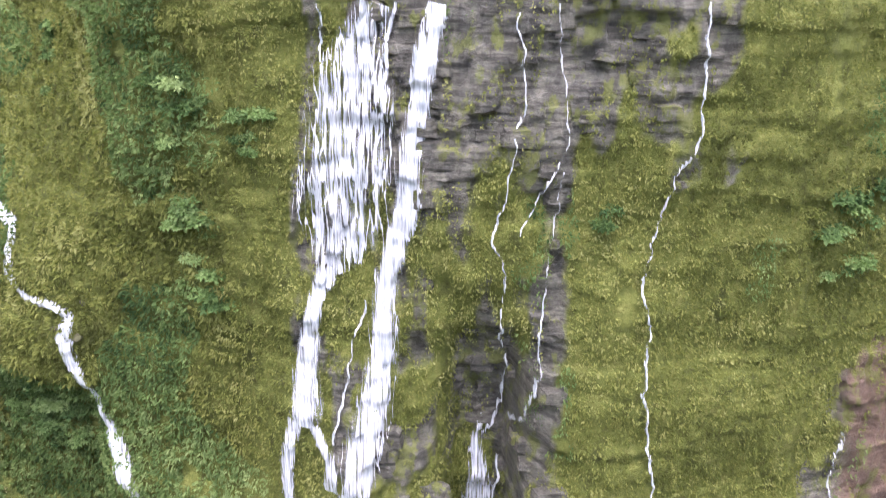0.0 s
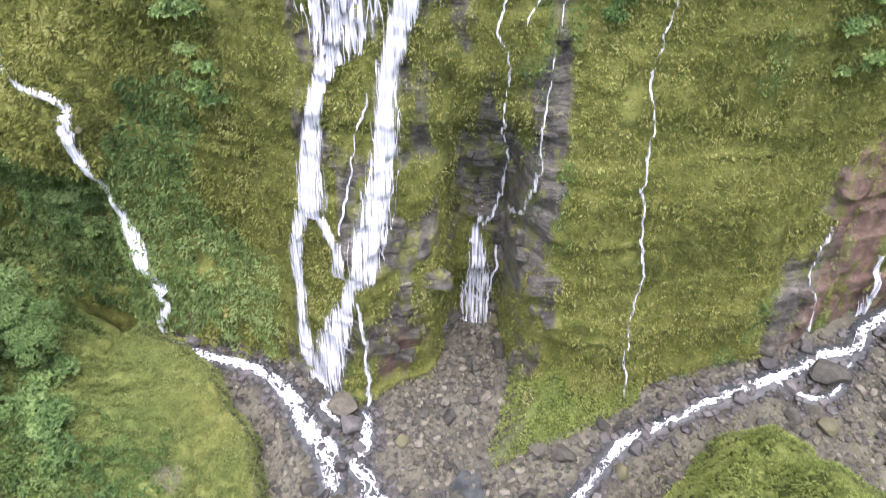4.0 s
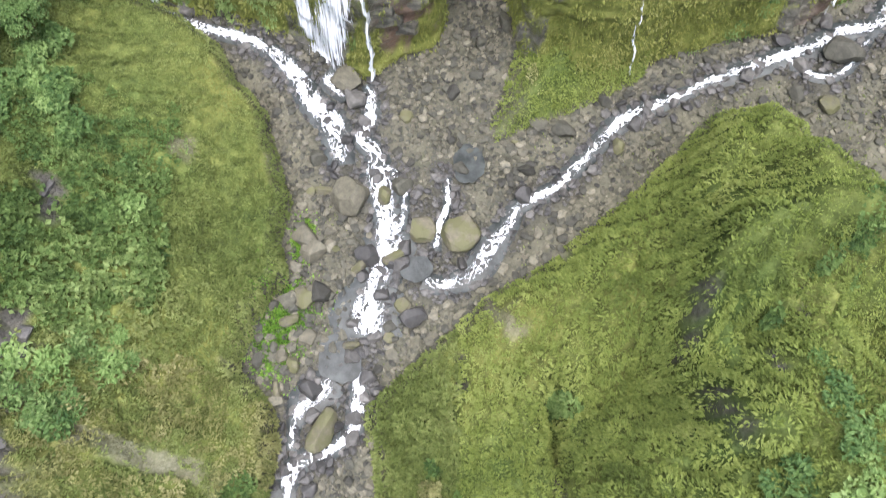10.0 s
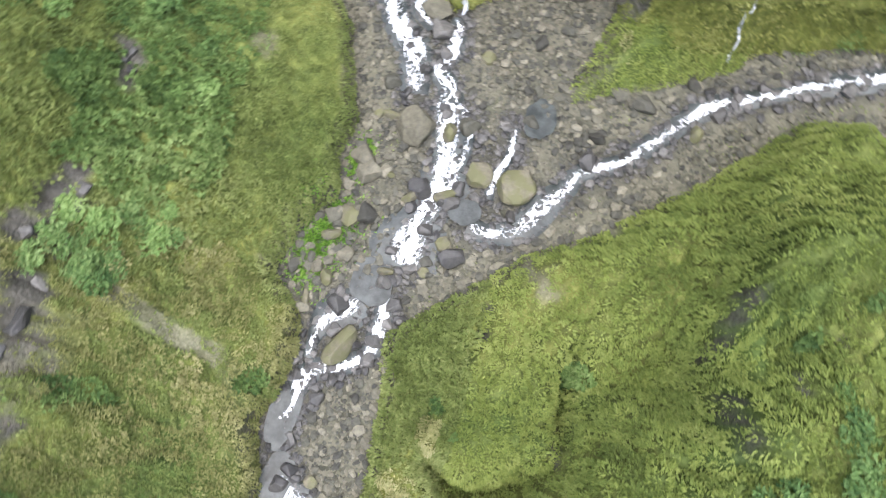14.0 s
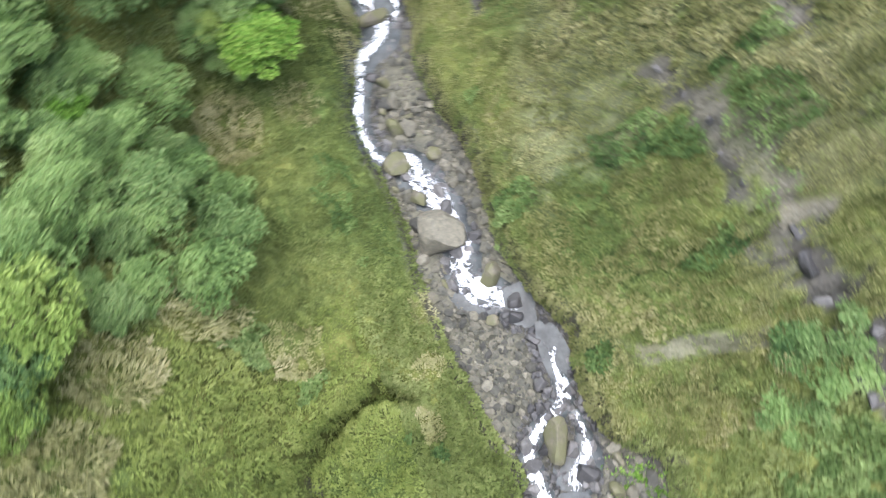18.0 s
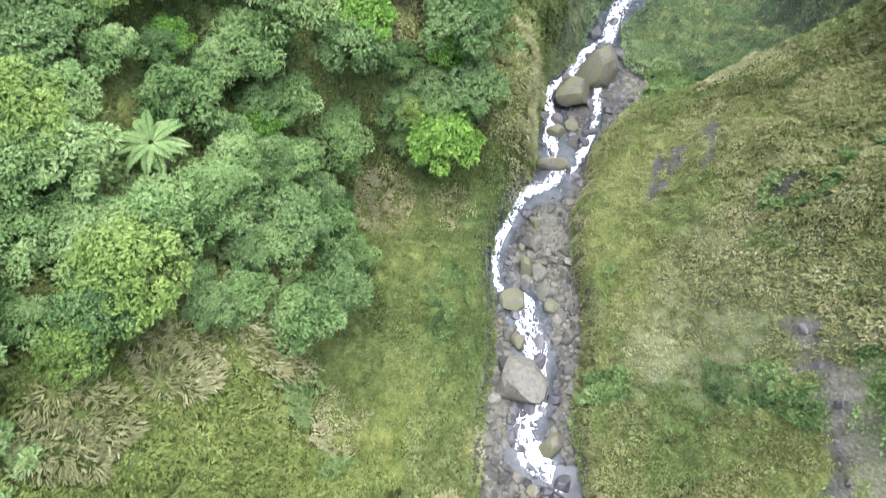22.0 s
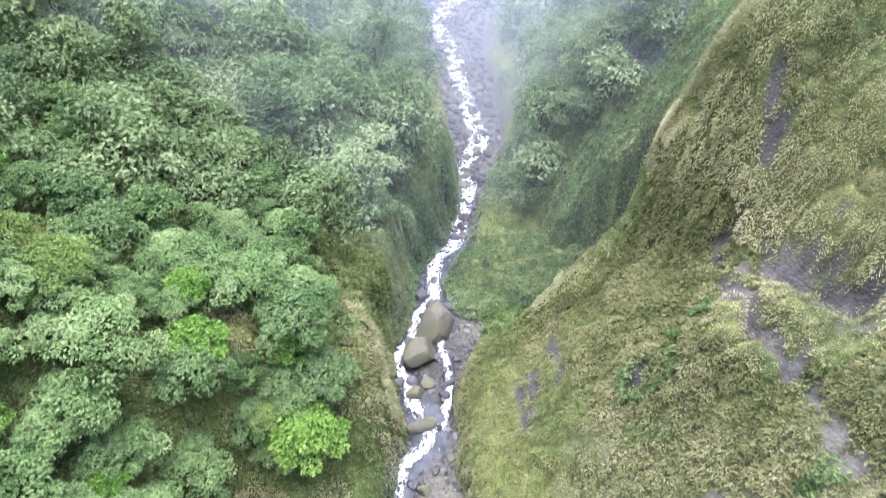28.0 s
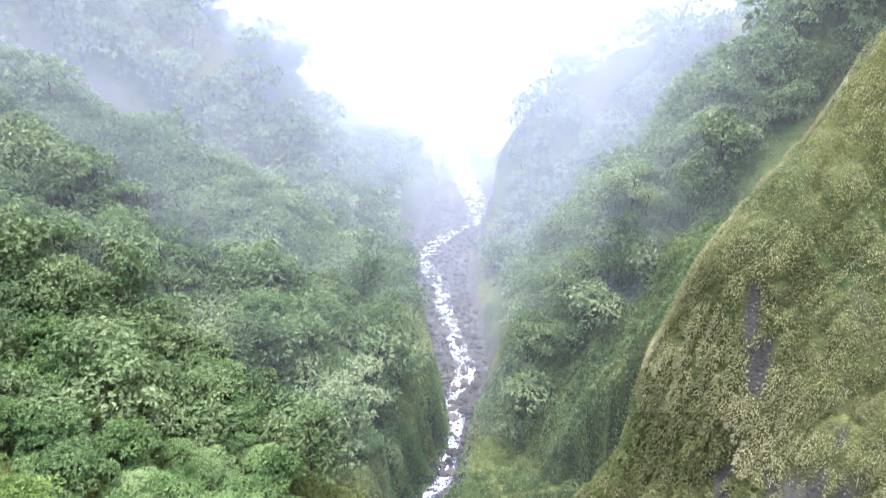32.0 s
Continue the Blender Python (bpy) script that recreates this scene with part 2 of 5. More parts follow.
def streak_alpha(n, l, full, dense):
    """Falling water: long streaks that part over the ledges."""
    a = noise_tex(n, l, 1.5, 3, 0.55, (1, 0.0, 0.1))
    b = noise_tex(n, l, 5.0, 3, 0.6, (1, 0.0, 0.05))
    both = math_node(n, l, "MULTIPLY_ADD", b, 0.55, math_node(n, l, "MULTIPLY", a, 0.45))
    sheet = mapped(n, l, math_node(n, l, "MULTIPLY_ADD", math_node(n, l, "MULTIPLY", full, dense), 0.34, both), 0.57, 0.79)
    # where the sheet parts, strands run on as a web
    web = math_node(n, l, "ABSOLUTE", math_node(n, l, "SUBTRACT", noise_tex(n, l, 1.9, 2, 0.5, (1, 0.0, 0.13)), 0.5))
    strand = math_node(n, l, "SUBTRACT", math_node(n, l, "MULTIPLY", full, 0.06), web)
    return math_node(n, l, "MAXIMUM", sheet, mapped(n, l, strand, -0.012, 0.016, 0.0, 0.85))


def water_material():
    m, n, l, b = material("stream_water", 0.25, 0.2)
    r = ramp(n, [(0.35, (0.022, 0.026, 0.025)), (0.65, (0.06, 0.068, 0.066))])
    l.new(noise_tex(n, l, 0.8, 4), r.inputs["Fac"])
    l.new(r.outputs["Color"], b.inputs["Base Color"])
    bump(n, l, b, noise_tex(n, l, 3.0, 4), 0.35, 0.1)
    return m


MAT_GROUND = ground_material()
MAT_CLIFF = cliff_material()
MAT_FOAM = white_water("white_water", net_alpha, 2.5, None)
MAT_FALL = white_water("falling_water", streak_alpha, 5.0, (1, 0.0, 0.06))
MAT_WATER = water_material()
MAT_STONE = stone_material("river_stone", [(0.0, (0.036, 0.036, 0.031)), (0.45, (0.07, 0.07, 0.056)), (0.8, (0.11, 0.104, 0.078)), (1.0, (0.165, 0.157, 0.122))])
MAT_WET = stone_material("wet_stone", [(0.0, (0.03, 0.03, 0.03)), (0.6, (0.065, 0.064, 0.062)), (1.0, (0.11, 0.107, 0.102))])
MAT_WET.node_tree.nodes["Principled BSDF"].inputs["Roughness"].default_value = 0.4
MAT_YELLOW = leaf_material("yellow_leaf", [(0.0, (0.10, 0.155, 0.036)), (0.5, (0.19, 0.28, 0.066)), (1.0, (0.30, 0.39, 0.11))], 0.1, speck=0.4, clump=0.3)
MAT_MOSSY = stone_material("mossy_stone", [(0.0, (0.085, 0.08, 0.06)), (1.0, (0.14, 0.128, 0.095))], 0.35)
MAT_GRASS = leaf_material("grass_leaf", [(0.0, (0.085, 0.11, 0.036)), (0.35, (0.15, 0.19, 0.058)), (0.65, (0.19, 0.23, 0.078)), (1.0, (0.27, 0.305, 0.12))], speck=0.42, clump=0.36)
MAT_LUSH = leaf_material("fern_leaf", [(0.0, (0.10, 0.135, 0.036)), (0.35, (0.18, 0.23, 0.06)), (0.65, (0.225, 0.275, 0.078)), (1.0, (0.29, 0.33, 0.11))], 0.1, speck=0.4, clump=0.36)
MAT_MOSS = leaf_material("cliff_growth", [(0.0, (0.095, 0.11, 0.03)), (0.4, (0.175, 0.20, 0.05)), (0.7, (0.245, 0.265, 0.078)), (1.0, (0.32, 0.33, 0.125))], 0.09, speck=0.45, clump=0.45)
MAT_BUSH = leaf_material("bush_leaf", [(0.0, (0.055, 0.11, 0.038)), (0.5, (0.135, 0.22, 0.072)), (1.0, (0.24, 0.33, 0.13))], own=0.2, speck=0.6, clump=0.3)
MAT_DRY = leaf_material("dry_grass_leaf", [(0.0, (0.11, 0.122, 0.042)), (0.4, (0.195, 0.212, 0.078)), (0.75, (0.265, 0.268, 0.115)), (1.0, (0.35, 0.335, 0.17))], 0.14, speck=0.42, clump=0.36)
MAT_HERB = leaf_material("herb_leaf", [(0.0, (0.06, 0.11, 0.036)), (0.5, (0.145, 0.22, 0.07)), (1.0, (0.26, 0.34, 0.13))], clump=0.5, speck=0.5)
MAT_CROWN = leaf_material("crown_leaf", [(0.0, (0.072, 0.13, 0.04)), (0.4, (0.18, 0.28, 0.09)), (0.75, (0.26, 0.365, 0.135)), (1.0, (0.32, 0.415, 0.17))], 0.16, own=0.4, speck=0.35, clump=0.35)
MAT_BRIGHT = leaf_material("bright_leaf", [(0.0, (0.08, 0.17, 0.025)), (0.5, (0.155, 0.30, 0.045)), (1.0, (0.27, 0.41, 0.085))], 0.1)
MAT_FAR = leaf_material("far_leaf", [(0.0, (0.075, 0.12, 0.048)), (0.5, (0.17, 0.24, 0.092)), (1.0, (0.28, 0.35, 0.155))], 0.12, speck=0.14, clump=0.5, thin=0.35)
MAT_CANE = leaf_material("cane_leaf", [(0.0, (0.175, 0.185, 0.078)), (0.4, (0.31, 0.315, 0.145)), (0.8, (0.41, 0.40, 0.21)), (1.0, (0.49, 0.465, 0.28))], 0.12, speck=0.55, clump=0.4)


def bark_material():
    m, n, l, b = material("bark", 0.85, 0.2)
    r = ramp(n, [(0.35, (0.06, 0.045, 0.03)), (0.65, (0.17, 0.13, 0.09))])
    l.new(noise_tex(n, l, 3.0, 5, 0.6, (1, 1, 0.2)), r.inputs["Fac"])
    l.new(r.outputs["Color"], b.inputs["Base Color"])
    bump(n, l, b, noise_tex(n, l, 6.0, 5, 0.6, (1, 1, 0.2)), 0.6, 0.05)
    return m


def mist_material(name, density):
    """Thin drifting mist: mostly clear, it scatters the daylight that falls on it."""
    m, n, l, b = material(name, 1.0, 0.0)
    n.remove(b)
    tr = n.new("ShaderNodeBsdfTransparent")
    df = n.new("ShaderNodeBsdfDiffuse")
    df.inputs["Color"].default_value = (0.86, 0.92, 1.0, 1)
    tl = n.new("ShaderNodeBsdfTranslucent")
    tl.inputs["Color"].default_value = (0.86, 0.92, 1.0, 1)
    add = node(n, "ShaderNodeMixShader", Fac=0.5)
    l.new(df.outputs[0], add.inputs[1])
    l.new(tl.outputs[0], add.inputs[2])
    ms = n.new("ShaderNodeMixShader")
    fac = n.new("ShaderNodeMapRange")
    l.new(noise_tex(n, l, 0.012, 3, 0.5), fac.inputs["Value"])
    fac.inputs["From Min"].default_value, fac.inputs["From Max"].default_value = 0.3, 0.7
    fac.inputs["To Min"].default_value, fac.inputs["To Max"].default_value = density * 0.75, density * 1.25
    xyz = n.new("ShaderNodeSeparateXYZ")
    l.new(n.new("ShaderNodeNewGeometry").outputs["Position"], xyz.inputs[0])
    low = mapped(n, l, xyz.outputs["Z"], -30.0, 45.0, 0.5, 1.12)
    side = mapped(n, l, math_node(n, l, "DIVIDE", xyz.outputs["X"], xyz.outputs["Y"]), 0.55, 1.0, 1.0, 0.35)
    l.new(math_node(n, l, "MULTIPLY", math_node(n, l, "MULTIPLY", fac.outputs[0], low), side), ms.inputs["Fac"])
    l.new(tr.outputs[0], ms.inputs[1])
    l.new(add.outputs[0], ms.inputs[2])
    l.new(ms.outputs[0], n["Material Output"].inputs["Surface"])
    return m


MAT_BARK = bark_material()

# ---- noise and lines, for arrays of places ----


def hash01(i, j, k):
    h = (i.astype(np.int64) * 374761393 + j.astype(np.int64) * 668265263 + np.int64(k) * 974634777) & 0xFFFFFFFF
    h = ((h ^ (h >> 13)) * 1274126177) & 0xFFFFFFFF
    return ((h ^ (h >> 16)) & 0xFFFFFF) / float(0xFFFFFF)


def vnoise(x, y, seed=0):
    i, j = np.floor(x), np.floor(y)
    fx, fy = x - i, y - j
    fx, fy = fx * fx * (3 - 2 * fx), fy * fy * (3 - 2 * fy)
    a, b = hash01(i, j, seed), hash01(i + 1, j, seed)
    c, d = hash01(i, j + 1, seed), hash01(i + 1, j + 1, seed)
    return (a * (1 - fx) + b * fx) * (1 - fy) + (c * (1 - fx) + d * fx) * fy


def fbm(x, y, octaves=4, seed=0):
    s, amp, tot = 0.0, 1.0, 0.0
    for o in range(octaves):
        s = s + amp * (vnoise(x * 2 ** o, y * 2 ** o, seed + 17 * o) - 0.5)
        tot, amp = tot + amp, amp * 0.5
    return s / tot * 2


def step(a, b, x):
    t = np.clip((x - a) / (b - a), 0, 1)
    return t * t * (3 - 2 * t)


def line_dist(x, y, line):
    """Distance to a line of (x, y[, z]) and the value z at the nearest place."""
    best = np.full(np.shape(x), 1e9)
    val = np.zeros(np.shape(x))
    for p, q in zip(line[:-1], line[1:]):
        dx, dy = q[0] - p[0], q[1] - p[1]
        u = np.clip(((x - p[0]) * dx + (y - p[1]) * dy) / (dx * dx + dy * dy), 0, 1)
        d = np.hypot(x - p[0] - u * dx, y - p[1] - u * dy)
        near = d < best
        best = np.where(near, d, best)
        if len(p) > 2:
            val = np.where(near, p[2] + u * (q[2] - p[2]), val)
    return best, val


def inside(x, y, poly):
    hit = np.zeros(np.shape(x), bool)
    for (ax, ay), (bx, by) in zip(poly, poly[1:] + poly[:1]):
        if ay != by:
            hit ^= ((ay > y) != (by > y)) & (x < (bx - ax) * (y - ay) / (by - ay) + ax)
    return hit


# ---- the plan: both banks of the stream bed, from the cliff down the gorge ----
WEST_BANK = [(-29.8, 48), (-28.6, 43.9), (-25, 42.7), (-21.4, 40.3), (-19.6, 36.7), (-16.5, 33.8), (-15, 29), (-13.5, 24.6), (-14.2, 21.3), (-13.5, 17.7),
             (-15.8, 14.7), (-16.9, 10), (-13.8, 7), (-13, 4.1), (-13.5, 0.2), (-14.6, -2.8), (-12.9, -8), (-12.1, -12.8), (-13.4, -19.5),
             (-13.6, -24.3), (-12.5, -28.1), (-12.6, -34), (-14, -38), (-14.9, -43.1), (-19, -48.4), (-23.1, -54), (-19.4, -57), (-19.8, -62.7),
             (-26.1, -70.8), (-31, -80), (-41.5, -98.6), (-45.5, -113), (-51, -135), (-59, -157), (-81, -195), (-100, -258), (-150, -400)]
EAST_BANK = [(80, 2), (55, 12), (38.2, 23.5), (35.1, 26.7), (31.7, 29.6), (28.8, 33.2), (25.4, 34), (22.1, 30.8), (18.4, 27), (13.6, 23.3), (9.4, 19.6),
             (5.3, 17.5), (2.4, 14.5), (-2, 10.4), (-5.6, 7), (-4.6, 2.5), (-4, -5.3), (-4.2, -13), (-5, -18.5), (-4.4, -26), (-4.4, -31),
             (-8.2, -39), (-9, -45.4), (-9.6, -52.4), (-12.9, -56.3), (-16.4, -65.8), (-22.5, -72), (-27.3, -80), (-30.5, -91), (-33.4, -107),
             (-36.2, -127), (-39.2, -156), (-50, -180), (-74, -235), (-128, -400)]
BED = WEST_BANK + EAST_BANK[::-1] + [(80, 60), (-29.8, 60)]
# ridges of the spurs: place and height
SPUR_WEST = [(-17, -48.5, -9), (-21.1, -48.5, -4), (-24.6, -48.5, 0.3), (-28.9, -48.5, 6.3), (-32.5, -48.5, 10.8), (-35.1, -48.5, 12.6), (-36.2, -48.5, 15), (-37.2, -48.5, 23), (-39.8, -48.5, 29.5), (-43.5, -48.5, 36.3), (-47, -48.5, 40.3), (-52.4, -48.5, 45.5), (-56, -48.5, 53), (-80, -47, 74)]
SPUR_FAR_WEST = [(-68, -196, -16), (-74.2, -192.7, -7), (-86.6, -185.7, 13), (-104, -175.6, 31), (-122, -165, 43), (-142, -154, 48), (-190, -120, 80)]
SPUR_MID_WEST = [(-50, -114, -6), (-62, -105, 14), (-75, -95, 34), (-88, -86, 60), (-104, -76, 84), (-140, -60, 115)]
SPUR_FAR_EAST = [(-50, -198, -18), (-34, -193.6, 1), (-26.5, -191.6, 15), (-16.8, -189, 30.5), (4.8, -184, 45), (60, -170, 80)]
SPUR_MIST = [(-112, -332, -42), (-95, -327, -20), (-86, -325.8, -5), (-63.6, -321.8, 1), (-43, -318, 10), (20, -300, 50)]


DITCH = [(9.9, 9), (10.7, 3.1), (11.2, 0.1), (9.3, -2.1), (6.6, -3.5), (2.7, -4.7), (0.6, -2.8)]


def bed_z(x, y):
    return 0.10 * (y - 18) + 0.36 * np.logaddexp(0, (x - 16) / 2.0)


def smax(a, b, k=2.0):
    return np.maximum(a, b) + np.exp(-np.abs(a - b) / k) * k * 0.5


def scarp(x, y):
    """How far east of the break across the east hill, and how strong the break is there."""
    s = x - np.interp(y, [-2, 3.6, 5.6, 7.6, 9.2, 12.4, 15.4, 19, 25.5, 33], [22, 20.0, 19.2, 18.9, 18.7, 18.3, 18.7, 20.2, 22.3, 25.5]) - 0.9 * fbm(y * 0.55, y * 0, 3, 14)
    return s, step(2.5, 5, y) * step(20, 17, y)


def terrain(x, y):
    """Height of the ground, and how far the place lies outside the stream bed (west negative, east positive, 0 in the bed)."""
    x, y = np.asarray(x, float), np.asarray(y, float)
    wob = 0.8 * fbm(x * 0.35, y * 0.35, 3, 5)
    dw, _ = line_dist(x, y, WEST_BANK)
    de, _ = line_dist(x, y, EAST_BANK)
    bed = inside(x, y, BED)
    west = ~bed & (dw < de)
    east = ~bed & ~west
    z0 = bed_z(x, y)
    # west side: a steep low bank, then a slope that steepens downstream
    d = np.maximum(dw + wob * np.minimum(dw, 1), 0)
    gain = 0.45 + 0.5 * step(25, -30, y) - 0.25 * step(-52, -62, y) - 0.45 * step(-200, -260, y)
    zw = 2.6 * step(0, 0.8, d) + gain * d * (0.55 + 0.45 * step(4, 22, d)) + 0.25 * np.maximum(d - 22, 0) * step(0, 30, y)
    # east side: a low mound by the water, a hill with a steep face behind it; a blunt nose towards the falls
    d = np.maximum(de + wob * np.minimum(de, 1), 0)
    nose = step(8, 19, y)
    gorge = step(-32, -46, y)
    mound = 1.4 * step(0, 0.7, d) + 1.8 * step(1, 7, d) - 0.6 * step(9, 12, d) + 7 * step(12.5, 19, d) + 0.62 * np.maximum(d - 14, 0)
    hill = 5.5 * step(0, 5, d) + 5.5 * step(5, 10, d) + 0.5 * d
    deep = 10 * step(0, 3, d) + (0.55 - 0.45 * step(-150, -230, y)) * d
    ze = mound * (1 - nose) + hill * nose
    ze = ze * (1 - gorge) + deep * gorge
    z = z0 + np.where(west, zw, 0) + np.where(east, ze, 0)
    for spur, slope in ((SPUR_WEST, 0.85), (SPUR_MID_WEST, 1.15), (SPUR_FAR_WEST, 1.0), (SPUR_FAR_EAST, 0.9), (SPUR_MIST, 0.8)):
        d, top = line_dist(x, y, spur)
        crest = top - slope * (np.sqrt(d * d + 4) - 2) + 1.5 * fbm(x * 0.12, y * 0.12, 3, 8)
        z = np.where(bed, z, smax(z, crest, 1.2))
    # the near spur falls off steeply on its far side
    behind = np.maximum(-49 - y + 0.8 * fbm(x * 0.3, y * 0.3, 2, 9), 0)
    out_ = np.minimum(y, -49) / -49
    edge = EYE_Z + out_ * (np.interp(-x / out_, [-q[0] for q in SPUR_WEST], [q[2] for q in SPUR_WEST]) - EYE_Z) - 0.25 * np.minimum(behind, 16) + 500 * step(12, 34, behind)
    z = np.where(bed | (x > -18) | (behind <= 0), z, np.minimum(z, np.maximum(edge, z0 + 0.5)))
    # a side gully behind it; beyond the far spurs everything drops away
    d, _ = line_dist(x, y, [(-30, -63), (-46, -66), (-75, -70), (-120, -80)])
    z = z - np.where(bed, 0, np.minimum(15 * np.exp(-(d / 10) ** 2), np.maximum(z - z0 - 1, 0)))
    z = z - 0.35 * np.maximum(-y - 395, 0) - np.where(bed, 0, 0.2 * np.clip(-y - 235, 0, 160))
    # a grassy apron at the foot of the cliff
    apron = np.minimum((y - 31.5) * 0.913 - (x - 4.5) * 0.409, (x - 4.5) * 0.96 - (y - 31.5) * 0.27)
    apron = np.where((x < 19) & (y < 50), np.clip(apron, 0, 6), 0)
    z = z + 0.75 * apron
    out = np.where(bed, 0, np.where(west, -dw, de))
    far = np.hypot(x, y)
    rough = np.where(bed, 0.12, np.minimum(np.abs(out) * 0.25, 1.0))
    z = z + np.where(np.abs(out) > 1.5, (0.25 + 0.6 * step(-22, -30, x) * step(-16, -26, y)) * fbm(x * 0.5, y * 0.5, 3, 6), 0)
    z = z + rough * (1.5 * fbm(x * 0.16, y * 0.16, 4, 1) + 0.35 * fbm(x * 0.9, y * 0.9, 3, 2))
    z = z + np.where(west, 3.0 * step(10, 28, np.abs(out)) * step(20, 5, y) * fbm(x * 0.085, y * 0.085, 3, 4), 0)
    z = z + np.where(bed, 0, step(70, 150, far) * 8 * fbm(x * 0.045, y * 0.045, 4, 3) * np.minimum(np.abs(out) / 20, 1))
    z = z - 12.0 * step(-29, -34, x) * step(42, 47, y)
    # a scarp across the east hill, and a hollow in the spur
    s_x, strong = scarp(x, y)
    z = z + 3.8 * step(-0.25, 0.4, s_x) * strong * np.exp(-np.maximum(s_x, 0) / 8) - 1.0 * strong * np.exp(-((s_x + 1.2) / 1.5) ** 2)
    z = z + 1.3 * step(1.6, 2.1, s_x + 0.6 * fbm(x * 0.7, y * 0.7, 2, 15)) * step(7, 9, y) * step(15, 13, y) * np.exp(-np.maximum(s_x - 2, 0) / 5)
    broad = step(-4, 4, y) * step(34, 27, y)
    z = z + broad * 2.6 * step(-2.8, 0.4, s_x) * np.exp(-np.maximum(s_x, 0) / 12)
    # gullied slopes: ribs that run downhill on the west side, lumps on the east
    lump = np.where(west, np.abs(fbm(x * 0.12, y * 0.34, 3, 16)), np.abs(fbm(x * 0.22, y * 0.22, 3, 18)))
    z = z - np.where(bed, 0, np.where(west, 1.1, 1.7) * step(2, 7, np.abs(out)) * step(90, 60, far) * np.exp(-lump * 7))
    z = z - 4.6 * np.exp(-(line_dist(x, y, [(-39.8, -32), (-41.6, -26)])[0] / 2.3) ** 2) - 1.2 * np.exp(-(line_dist(x, y, [(-38.5, -38), (-36.3, -33.6), (-35, -29), (-35.2, -21.3), (-34.3, -14.8)])[0] / 1.1) ** 2)
    # the ditch round the mound, and a slot in its flank
    d, _ = line_dist(x, y, DITCH)
    z = z - 5.2 * np.exp(-(d / 1.25) ** 2) + 1.2 * step(3, 1.2, d) * (line_dist(x, y, [(4, 3), (5, 2)])[0] > 6.8) - 1.2 * np.exp(-(line_dist(x, y, [(2.1, 11), (2.2, 8.2), (0.8, 5.6)])[0] / 0.5) ** 2)
    return z, np.where(apron > 0.2, 8.0, out)


# strips on the slopes, bare ground and some painted shade: line, half width
ROCK_SHADE_STRIPS = [([(-31.3, 23), (-31, 21)], 0.9), ([(-31.5, 11.5), (-33, 6.5)], 1.5), ([(-27.5, -19), (-28.6, -12)], 0.8), ([(-28.6, -10.5), (-28.6, -7)], 0.6),
               ([(-31, 3), (-30.5, -2)], 1.8), ([(-25.2, -42), (-24, -37)], 0.5), ([(-22.6, -40), (-20.6, -35.5)], 0.6), 
               # in the ditch (9.9, 4.4) the dark rock tone paints the shade
               ([(24.5, 13.5), (24.7, 12)], 0.35), ([(22.5, 9.5), (22.6, 8.4)], 0.3), ([(2.1, 11), (2.2, 8)], 0.45), ([(9.9, 4.4), (10.6, 0)], 0.5), ([(-27, -44.5), (-25.6, -42)], 0.6),
               # round (-40, -29) the rock tone also paints the shade under the overhang
               ([(-38.5, -38), (-36.3, -33.6), (-35, -29), (-35.2, -24.5), (-35.2, -21.3), (-34.4, -17.4), (-34.3, -14.8)], 0.85), ([(-39.6, -32.5), (-41.6, -26)], 2.5), ([(-42.3, -43.4), (-41.2, -39.4)], 0.9), ([(-28.2, -31.2), (-27.4, -30.8)], 0.9), ([(-20.9, -39.5), (-19.4, -34)], 0.5)]
SOIL_STRIPS = [([(-22, 28.4), (-21.7, 27.4)], 0.9), ([(-31, 6), (-24.7, 3.4), (-18.3, 1.3)], 0.8), ([(5.5, 14.6), (6, 13)], 1.2), ([(-31, -4), (-29, -14)], 1.2)]


def strip_zone(x, y, strips):
    k = np.zeros(np.shape(x))
    wob = 0.7 * fbm(x * 0.9, y * 0.9, 3, 55)
    for line, half in strips:
        d, _ = line_dist(x, y, line)
        k = np.maximum(k, step(half * 1.3, half * 0.45, d + 2.0 * wob * half))
    if strips is ROCK_SHADE_STRIPS:
        s, strong = scarp(x, y)
        k = np.maximum(k, 0.95 * strong * step(0.42, 0.2, np.abs(s - 0.05)) * step(0.0, 0.2, fbm(x * 0.9, y * 0.45, 3, 56)))
    return k


def bare_break(x, y):
    """Where the flanks of the gorge have slipped and lie bare."""
    d = np.minimum(line_dist(x, y, [(-58, -156), (-66, -148), (-74, -138)])[0] / 6.0, line_dist(x, y, [(30, -140), (14, -138), (2, -132)])[0] / 7.0)
    return step(1.15, 0.75, d + 0.6 * fbm(x * 0.1, y * 0.1, 3, 59))


# cliff: the line of its foot, and how the face leans back
CLIFF_FOOT = [(-110, 84), (-80, 70), (-48, 52), (-37, 46.5), (-30, 46), (-26, 44), (-22, 43.6), (-17, 42.2), (-12, 40), (-7, 37.2), (-4.5, 39), (-0.6, 41.2),
              (1.3, 47), (5.8, 47), (7.2, 40.5), (9, 38), (12.2, 37), (17.6, 38.2), (22.3, 39.4), (28.7, 40.3), (35.3, 42), (43, 44.6), (60, 50), (100, 66)]
FOOT_X, FOOT_Y = [p[0] for p in CLIFF_FOOT], [p[1] for p in CLIFF_FOOT]


